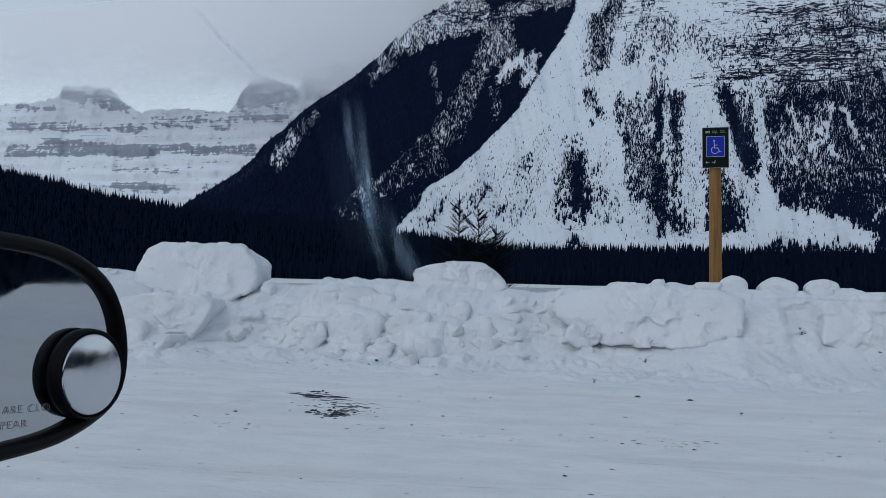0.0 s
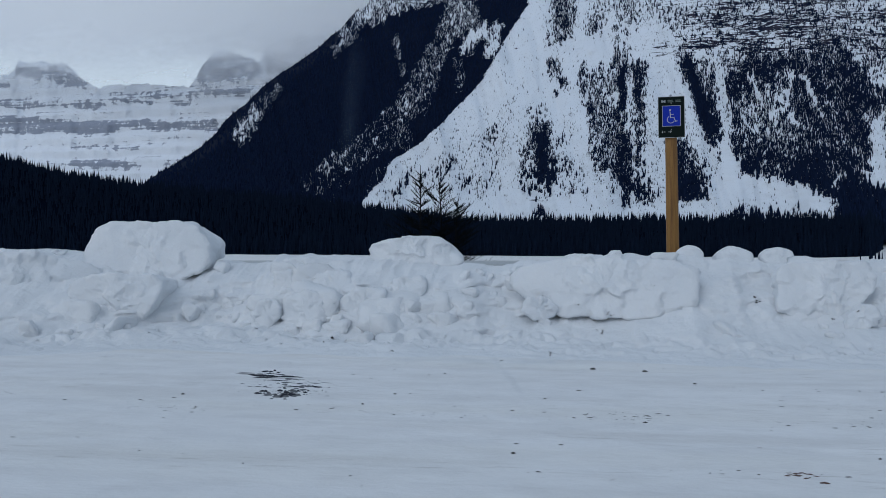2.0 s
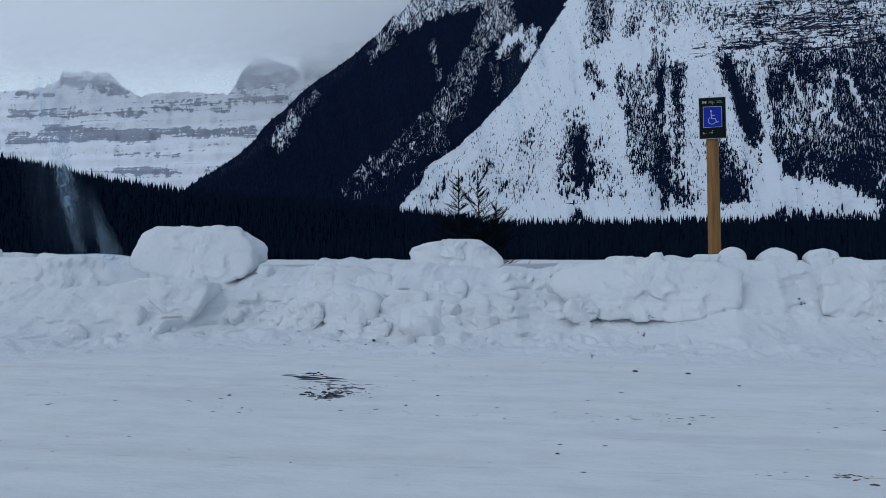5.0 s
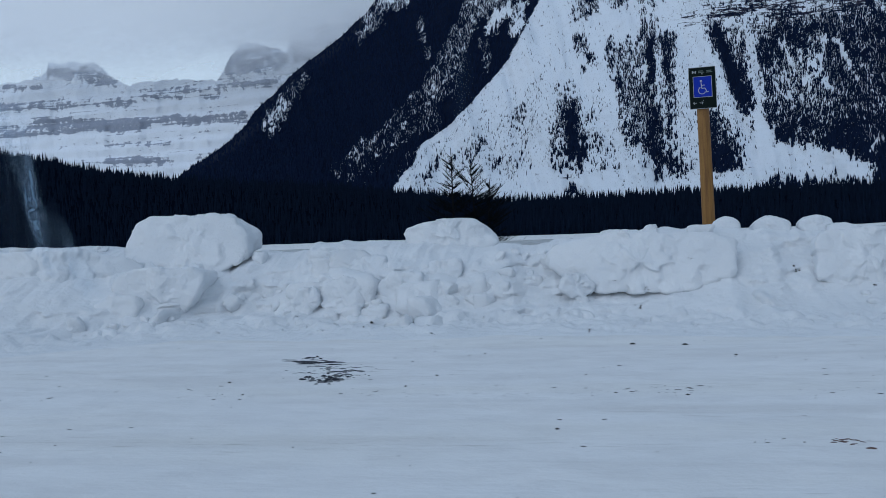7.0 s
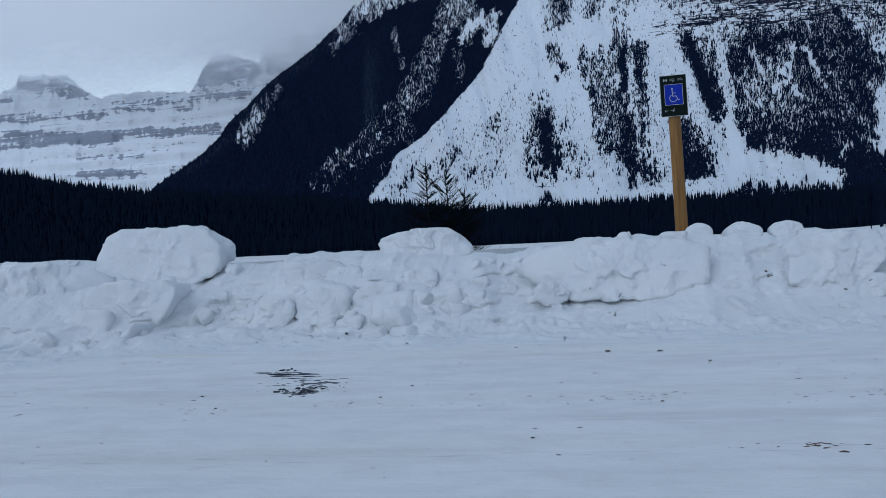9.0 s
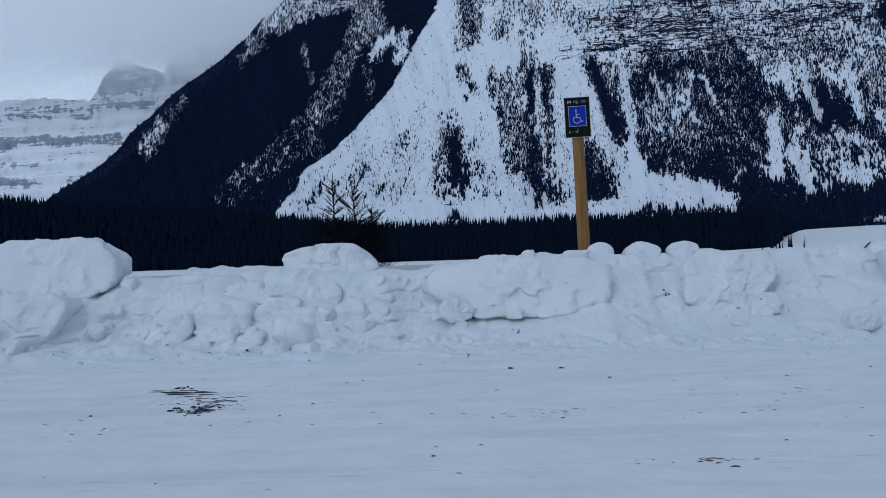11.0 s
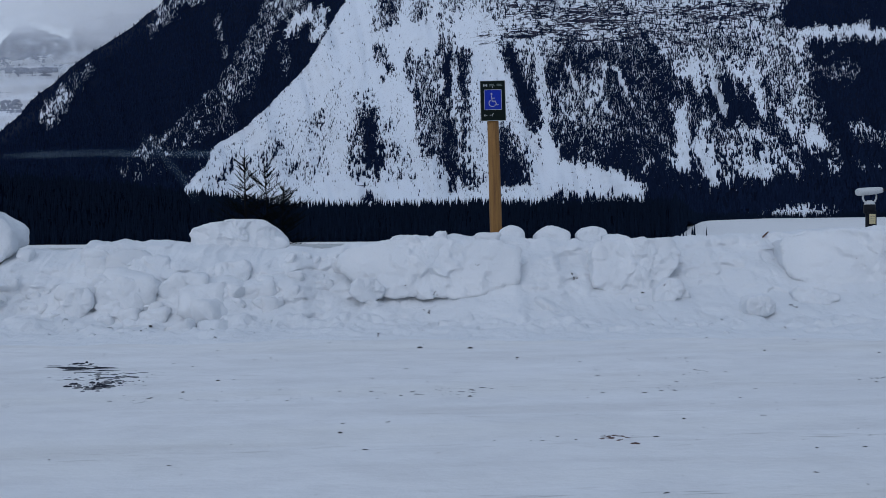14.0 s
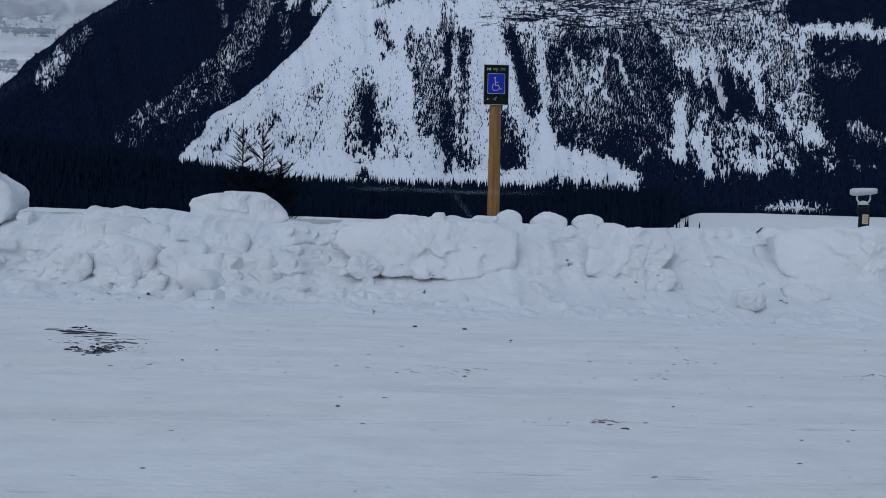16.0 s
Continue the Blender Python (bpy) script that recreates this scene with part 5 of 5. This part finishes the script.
# ---- viewing scope ----
def viewing_scope():
    scope = thing("viewing_scope", "pale grey public viewing scope on a dark pedestal", "viewing scope", at=(8.6, 16.5, 0))
    bm = bmesh.new()
    tube_into(bm, [(0, 0, 0), (0, 0, 1.30)], [0.075, 0.070], 16)
    ped = part("pedestal", bm, SCOPE_DARK, scope, "dark metal pedestal", True)
    part("label_plate", box_bm(-0.085, 0.085, -0.10, -0.085, 0.95, 1.25, 0.004), SCOPE_DARK, ped, "dark plate")
    part("label", box_bm(-0.058, 0.058, -0.106, -0.1005, 1.01, 1.19, 0.002), LABEL_CREAM, ped, "cream instruction label")
    bm = bmesh.new()
    for k in range(4):
        prism_into(bm, [(-0.04, 1.04 + 0.035 * k), (0.04, 1.04 + 0.035 * k), (0.04, 1.046 + 0.035 * k), (-0.04, 1.046 + 0.035 * k)], -0.109, -0.1065)
    part("label_print", bm, SIGN_DIM, ped)
    bm = bmesh.new()
    tube_into(bm, [(0, 0, 1.20), (0, 0, 1.21), (0, 0, 1.36), (0, 0, 1.37)], [0.09, 0.105, 0.105, 0.09], 16)
    part("turntable", bm, SCOPE_DARK, scope, "dark metal drum", True)
    bm = bmesh.new()
    tube_into(bm, [(0, 0, 1.37), (0, 0, 1.385), (0, 0, 1.42), (0, 0, 1.445)], [0.10, 0.095, 0.065, 0.04], 16)
    part("collar", bm, SCOPE_GREY, scope, "", True)
    bm = bmesh.new()
    arc = [(-0.125, 0, 1.58), (-0.128, 0, 1.48), (-0.10, 0, 1.425), (-0.05, 0, 1.395), (0.05, 0, 1.395), (0.10, 0, 1.425), (0.128, 0, 1.48), (0.125, 0, 1.58)]
    tube_into(bm, arc, [0.018] * len(arc), 8)
    part("yoke", bm, SCOPE_GREY, scope, "pale U-shaped yoke", True)
    bm = bmesh.new()
    body = [(-0.275, 0.0, 1.60), (-0.262, 0.0, 1.60), (-0.20, 0, 1.605), (0.0, 0, 1.618), (0.18, 0, 1.632), (0.255, 0, 1.638), (0.275, 0, 1.64)]
    tube_into(bm, body, [0.040, 0.068, 0.080, 0.078, 0.068, 0.056, 0.030], 18)
    for v in bm.verts:
        v.co.y *= 1.25
        v.co.x *= 0.90
        v.co.z = 1.62 + (v.co.z - 1.62) * 0.92
    hood = part("housing", bm, SCOPE_GREY, scope, "pale rounded housing", True)
    bm = bmesh.new()
    tube_into(bm, [(0.24, -0.085, 1.635), (0.24, -0.07, 1.635)], [0.022, 0.022], 10)
    part("eyepiece", bm, SCOPE_DARK, hood)


# ---- what lies on the lot ----
def lump_into(verts, faces, x, y, r, flat, rnd, stretch=1.0, turn=0.0):
    k = len(verts)
    z = float(ground_height(np.array(x), np.array(y)))
    c, s = math.cos(turn), math.sin(turn)
    top = (x + rnd.uniform(-0.2, 0.2) * r, y + rnd.uniform(-0.2, 0.2) * r, z + r * flat)
    verts.append(top)
    for lvl, wide in ((0.7, 0.62), (-0.1, 1.0)):
        for j in range(7):
            t = 2 * math.pi * j / 7
            px, py = r * stretch * wide * math.cos(t) * rnd.uniform(0.7, 1.3), r * wide * math.sin(t) * rnd.uniform(0.7, 1.3)
            verts.append((x + c * px - s * py, y + s * px + c * py, z + r * flat * lvl * (rnd.uniform(0.7, 1.2) if lvl > 0 else 1)))
    for j in range(7):
        j2 = (j + 1) % 7
        faces += [(k, k + 1 + j, k + 1 + j2), (k + 1 + j, k + 8 + j, k + 8 + j2), (k + 1 + j, k + 8 + j2, k + 1 + j2)]


def litter_on_lot():
    rnd = random.Random(31)
    # fallen slush and dirty ice: a long scraped streak, a short one, and a crumbled heap
    verts, faces = [], []
    for x0, y0, x1, y1, n, r, gap in ((-3.16, 8.09, -2.78, 8.04, 9, 0.012, 0.010), (-3.12, 8.00, -2.56, 7.93, 12, 0.018, 0.012), (-3.00, 7.96, -2.66, 7.92, 7, 0.024, 0.012), (-2.96, 7.89, -2.50, 7.81, 9, 0.013, 0.014),
                                      (-2.84, 7.79, -2.52, 7.72, 6, 0.010, 0.012), (-2.56, 7.48, -2.26, 7.51, 7, 0.014, 0.03), (-2.62, 7.62, -2.22, 7.66, 6, 0.008, 0.03), (-2.84, 7.42, -2.55, 7.40, 5, 0.007, 0.02)):
        for k in range(n):
            t = (k + rnd.random()) / n
            lump_into(verts, faces, x0 + (x1 - x0) * t, y0 + (y1 - y0) * t + rnd.gauss(0, gap), r * rnd.uniform(0.35, 1.0), rnd.uniform(0.25, 0.6), rnd, rnd.uniform(4.0, 9.0), rnd.gauss(-0.16, 0.07))
    # broken clods on the streak's far end and at its near end
    for cx, cy, sx, sy, n, big in ((-2.94, 8.17, 0.06, 0.03, 12, 0.016), (-2.62, 7.15, 0.03, 0.03, 7, 0.012), (-2.42, 7.12, 0.055, 0.08, 70, 0.013), (-2.34, 7.25, 0.10, 0.06, 20, 0.008)):
        for _ in range(n):
            lump_into(verts, faces, cx + rnd.gauss(0, sx), cy + rnd.gauss(0, sy), 0.004 + big * rnd.random() ** 2, rnd.uniform(0.4, 1.5), rnd, rnd.uniform(1.0, 2.6), rnd.uniform(-0.6, 0.9))
    for _ in range(60):
        lump_into(verts, faces, -2.5 + rnd.gauss(0, 0.22), 7.45 + rnd.gauss(0, 0.24), 0.002 + 0.006 * rnd.random() ** 2, 0.5, rnd, rnd.uniform(1.0, 3.0), rnd.uniform(-0.3, 0.3))
    tagged(new("dirty_ice_clods", mesh_from("dirty_ice_clods", verts, faces, CLOD)), "dark dirty ice clods dropped on the packed snow", "ice clods", kind="stuff")
    verts, faces = [], []
    for _ in range(22):
        lump_into(verts, faces, -2.43 + rnd.gauss(0, 0.075), 7.11 + rnd.gauss(0, 0.09), 0.010 + 0.015 * rnd.random(), 0.6, rnd, 1.5, rnd.uniform(-0.4, 0.4))
    for _ in range(14):
        lump_into(verts, faces, -2.40 + rnd.gauss(0, 0.14), 7.5 + rnd.gauss(0, 0.08), 0.010 + 0.014 * rnd.random(), 0.5, rnd, 1.8, rnd.uniform(-0.4, 0.4))
    tagged(new("grey_slush", mesh_from("grey_slush", verts, faces, GREY_CLOD, True)), "grey slush heap among the ice clods", "slush", kind="stuff")
    # single stones that show
    stones = [(0.03, 8.76, 0.05), (0.50, 8.67, 0.045), (0.87, 8.07, 0.03), (-1.31, 8.28, 0.018), (-1.56, 7.24, 0.026), (-1.72, 6.81, 0.024), (-3.25, 7.03, 0.03), (-2.92, 6.53, 0.022),
              (-0.50, 5.49, 0.022), (0.33, 6.46, 0.026), (-1.98, 5.05, 0.014), (3.13, 8.19, 0.022), (4.06, 7.96, 0.022), (4.09, 6.89, 0.05), (3.51, 6.84, 0.024), (1.57, 5.65, 0.02), (2.05, 4.93, 0.016)]
    for x, y, r in stones:
        verts, faces = [], []
        lump_into(verts, faces, x, y, r * 0.50, 0.6, rnd, 1.3, rnd.uniform(-0.3, 0.3))
        tagged(new("stone", mesh_from("stone", verts, faces, PEBBLE)), "small dark stone lying on packed snow", "stone", "stones on the lot")
    verts, faces = [], []
    for _ in range(420):
        x, y = rnd.uniform(-7, 8), rnd.uniform(3.4, 10.2)
        if rnd.random() < 0.45:
            y = rnd.choice((6.5, 6.65, 8.9, 5.2)) + rnd.gauss(0, 0.12)
        lump_into(verts, faces, x, y, 0.003 + 0.006 * rnd.random() ** 2, 0.4, rnd, rnd.uniform(1, 3.5), rnd.gauss(0, 0.15))
    # the dirty line that wheels left along the lot
    for _ in range(420):
        x = rnd.uniform(-5.5, 6.5)
        if rough(np.array(x * 1.3), np.array(0.0), 91) > 0.42:
            lump_into(verts, faces, x, 6.56 + 0.02 * x + rnd.gauss(0, 0.05), 0.001 + 0.0025 * rnd.random() ** 2, 0.35, rnd, rnd.uniform(2, 8), rnd.gauss(0, 0.06))
    for cx, cy, n in ((0.62, 5.24, 8), (2.2, 7.2, 14), (3.5, 6.8, 16), (0.25, 6.69, 12), (2.18, 7.85, 8), (4.0, 6.9, 9)):
        for _ in range(n):
            lump_into(verts, faces, cx + rnd.gauss(0, 0.16), cy + rnd.gauss(0, 0.05), 0.003 + 0.005 * rnd.random(), 0.35, rnd, rnd.uniform(1, 3), rnd.gauss(0, 0.2))
    tagged(new("road_grit", mesh_from("road_grit", verts, faces, PEBBLE)), "fine dark road grit scattered over packed snow", "grit", kind="stuff")
    verts, faces = [], []
    for k in range(22):
        lump_into(verts, faces, 1.03 + rnd.gauss(0, 0.04), 5.24 + rnd.gauss(0, 0.03), 0.005 + 0.007 * rnd.random(), 0.3, rnd, rnd.uniform(1.2, 2.4), rnd.gauss(0, 0.4))
    for dx, dy in ((0.09, -0.14), (0.105, -0.13), (0.115, -0.145)):
        lump_into(verts, faces, 1.02 + dx, 5.24 + dy, 0.011, 0.5, rnd, 1.4, 0.3)
    tagged(new("brown_litter", mesh_from("brown_litter", verts, faces, LITTER)), "reddish brown crumbs of litter on packed snow", "litter", kind="stuff")


# ---- the car that carries the camera: its wing mirror and side ----
def mirror_frame():
    n = Vector((0.949, -0.316, 0.017)).normalized()
    e1 = Vector((0.316, 0.949, 0)).normalized()
    e2 = e1.cross(n) * -1
    if e2.z < 0:
        e2 = -e2
    m = Matrix((e1, -n, e2)).transposed().to_4x4()
    m.translation = (-0.7560, 0.9702, 1.1579)
    return m @ Matrix.Diagonal((1.571, 1.571, 1.571, 1))


def rounded(points, steps=5):
    """A closed smooth outline through corner points (Catmull-Rom)."""
    out, n = [], len(points)
    for i in range(n):
        p0, p1, p2, p3 = (Vector(points[(i + k - 1) % n]) for k in range(4))
        for s in range(steps):
            t = s / steps
            out.append(tuple(0.5 * ((2 * p1) + (p2 - p0) * t + (2 * p0 - 5 * p1 + 4 * p2 - p3) * t * t + (3 * p1 - p0 - 3 * p2 + p3) * t ** 3)))
    return out


def loft(outlines, mat, name, parent, label="", cap_first=True, cap_last=True):
    """A skin over a row of outlines, each a list of (x, y, z)."""
    bm = bmesh.new()
    rings = [[bm.verts.new(p) for p in o] for o in outlines]
    n = len(rings[0])
    for r0, r1 in zip(rings, rings[1:]):
        for k in range(n):
            bm.faces.new((r0[k], r0[(k + 1) % n], r1[(k + 1) % n], r1[k]))
    if cap_first:
        bm.faces.new(rings[0])
    if cap_last:
        bm.faces.new(rings[-1][::-1])
    bmesh.ops.recalc_face_normals(bm, faces=bm.faces)
    return part(name, bm, mat, parent, label, True)


# dried smears on the window: points (x, z), half width, film
SMEARS = [
    ([(-0.3873, 1.3463), (-0.3835, 1.3248), (-0.3779, 1.3022), (-0.371, 1.2798), (-0.3669, 1.2649)], 0.0034, 0.62),
    ([(-0.3813, 1.3474), (-0.3790, 1.3247), (-0.3748, 1.3022), (-0.3680, 1.2798)], 0.0034, 0.44),
    ([(-0.3720, 1.3022), (-0.3648, 1.2850), (-0.3555, 1.27), (-0.3504, 1.2652)], 0.0060, 0.22),
    ([(-0.3869, 1.3397), (-0.3831, 1.3075), (-0.3753, 1.2688)], 0.014, 0.05),
    ([(-0.4617, 1.3908), (-0.4477, 1.3747), (-0.4337, 1.3614), (-0.4253, 1.3534)], 0.0014, 0.34),
    ([(-0.215, 1.347), (-0.2166, 1.3284), (-0.2183, 1.3094)], 0.0035, 0.06),
    ([(-0.2200, 1.2593), (-0.1950, 1.2601), (-0.1700, 1.2597), (-0.1450, 1.2603)], 0.0010, 0.15),
    ([(-0.1825, 1.2650), (-0.1785, 1.2600), (-0.1735, 1.2545), (-0.1708, 1.2495)], 0.0012, 0.10),
]


def car_side():
    car = thing("car", "parked dark car seen by its wing mirror and window", "car", at=(0, 0, 0))
    outer = rounded([(-0.088, 0.083), (-0.0545, 0.085), (-0.0107, 0.0759), (0.0204, 0.0542), (0.0327, 0.0181), (0.0255, -0.0168), (-0.0096, -0.0358), (-0.0531, -0.0409), (-0.085, -0.040), (-0.098, 0.02)])
    inner = [(x * 0.95 - 0.004, 0.021 + (z - 0.021) * 0.87) for x, z in outer]
    cx, cz = -0.035, 0.02
    swell = lambda k: [(cx + (x - cx) * k, cz + (z - cz) * k) for x, z in outer]
    m = mirror_frame()
    # rim, rounded shell behind it
    rings = [[(x, 0.012, z) for x, z in inner], [(x, 0.001, z) for x, z in inner], [(0.5 * (x + u), -0.003, 0.5 * (z + w)) for (x, z), (u, w) in zip(inner, outer)], [(x, 0.0, z) for x, z in outer]]
    for y, k in ((0.012, 1.02), (0.035, 1.0), (0.06, 0.9), (0.08, 0.7), (0.088, 0.4)):
        rings.append([(x, y, z) for x, z in swell(k)])
    shell = loft(rings, RUBBER, "mirror_housing", car, "black plastic mirror housing", cap_first=False)
    shell.matrix_world = m
    part("mirror_glass", prism_into(bmesh.new(), [(x * 1.003, z) for x, z in inner][::-1], 0.006, 0.010), MIRROR, shell, "flat mirror glass")
    # stick-on round mirror: a raised black cup with a bulged mirror in it
    base = [(0.0010 + 0.0238 * math.cos(t), 0.0012 + 0.0268 * math.sin(t)) for t in np.linspace(0, 2 * math.pi, 40, endpoint=False)]
    cup = [[(0.0005 + x * k, y, z * k) for x, z in base] for k, y in ((1.0, 0.005), (1.02, 0.001), (1.0, -0.0055), (0.965, -0.0065), (0.95, -0.0055))]
    loft(cup, RUBBER, "round_mirror", shell, "black rim of a stick-on round mirror")
    dome = [[(0.0005 + x * 0.955 * k, -0.0058 - 0.003 * (1 - k * k), z * 0.955 * k) for x, z in base] for k in (1.0, 0.9, 0.75, 0.55, 0.3, 0.08)]
    loft(dome, ROUND_MIRROR, "round_mirror_glass", shell, "bulged round mirror glass")
    # etched warning, as far as it shows
    for text, x, z, tip in (("ARE CLO", -0.0490, -0.0165, 4), ("APPEAR", -0.0590, -0.0245, 3)):
        cu = bpy.data.curves.new("warning_text", "FONT")
        cu.body = text
        cu.size = 0.0064
        cu.space_character = 1.2
        cu.extrude = 0.0001
        cu.offset = -0.00016
        cu.materials.append(PRINT)
        ob = new("warning_text", cu)
        ob.parent = shell
        ob.matrix_local = pose(x, 0.0052, z, 90, tip, 0)
    # arm, door skin, window pane, wheels: they carry the mirror
    bm = bmesh.new()
    tube_into(bm, [(-0.82, 0.90, 1.11), (-0.85, 0.76, 1.02), (-0.86, 0.62, 0.95)], [0.03, 0.03, 0.035], 12)
    part("mirror_arm", bm, RUBBER, car, "", True)
    part("door", box_bm(-1.05, 0.55, 0.55, 0.64, 0.32, 1.0, 0.03, 3), CAR_PAINT, car, "dark painted door")
    part("sill", box_bm(-1.5, 1.5, 0.45, 0.55, 0.22, 0.32, 0.02), CAR_PAINT, car)
    for x in (-1.75, 1.35):
        bm = bmesh.new()
        tube_into(bm, [(x, 0.36, 0.32), (x, 0.38, 0.32), (x, 0.54, 0.32), (x, 0.56, 0.32)], [0.27, 0.32, 0.32, 0.27], 32)
        wheel = part("wheel", bm, TYRE, car, "", True)
        bm = bmesh.new()
        tube_into(bm, [(x, 0.555, 0.32), (x, 0.57, 0.32)], [0.2, 0.19], 24)
        part("rim", bm, GALV, wheel)
    # dried smears on the side window
    pane = part("window_pane", prism_into(bmesh.new(), [(-0.95, 1.0), (0.5, 1.0), (0.35, 1.5), (-0.6, 1.5)], 0.590, 0.594), PANE, car, "clear side window")
    pane.visible_shadow = False
    for pts, wide, film in SMEARS:
        pts = [Vector((x, 0.588, z)) for x, z in pts]
        verts, vals = [], []
        n = 26
        for i in range(n + 1):
            t = i / n * (len(pts) - 1)
            k = min(int(t), len(pts) - 2)
            p = pts[k].lerp(pts[k + 1], t - k)
            d = (pts[k + 1] - pts[k]).normalized()
            side = Vector((-d.z, 0, d.x))
            for j in range(-4, 5):
                verts.append(tuple(p + side * wide * j / 4))
                vals.append(film * (1 - (j / 4) ** 2) ** 2 * min(1.0, 4 * i / n) * min(1.0, 4 * (n - i) / n))
        me = mesh_from("smear", verts, grid_faces(n + 1, 9), SMEAR, True)
        field(me, "film", vals)
        ob = new("smear", me)
        ob.parent = pane
        ob.visible_shadow = False
        tagged(ob, "faint dried white smear")
    part("axle_beam", box_bm(-1.75, 1.35, 0.40, 0.44, 0.28, 0.34), RUBBER, car)


ground()
snow_bank()
main_mountain()
glacier_mountain()
lowland()
snow_blocks()
sign_post()
guard_rail()
young_spruce(-4.60, 26.0, 3.26, 3, 0.34, 0.0)
young_spruce(-3.98, 26.3, 2.92, 8, 0.58, -0.4)
young_spruce(-3.62, 26.2, 2.30, 9, 0.55, 0.4)
viewing_scope()
litter_on_lot()
car_side()
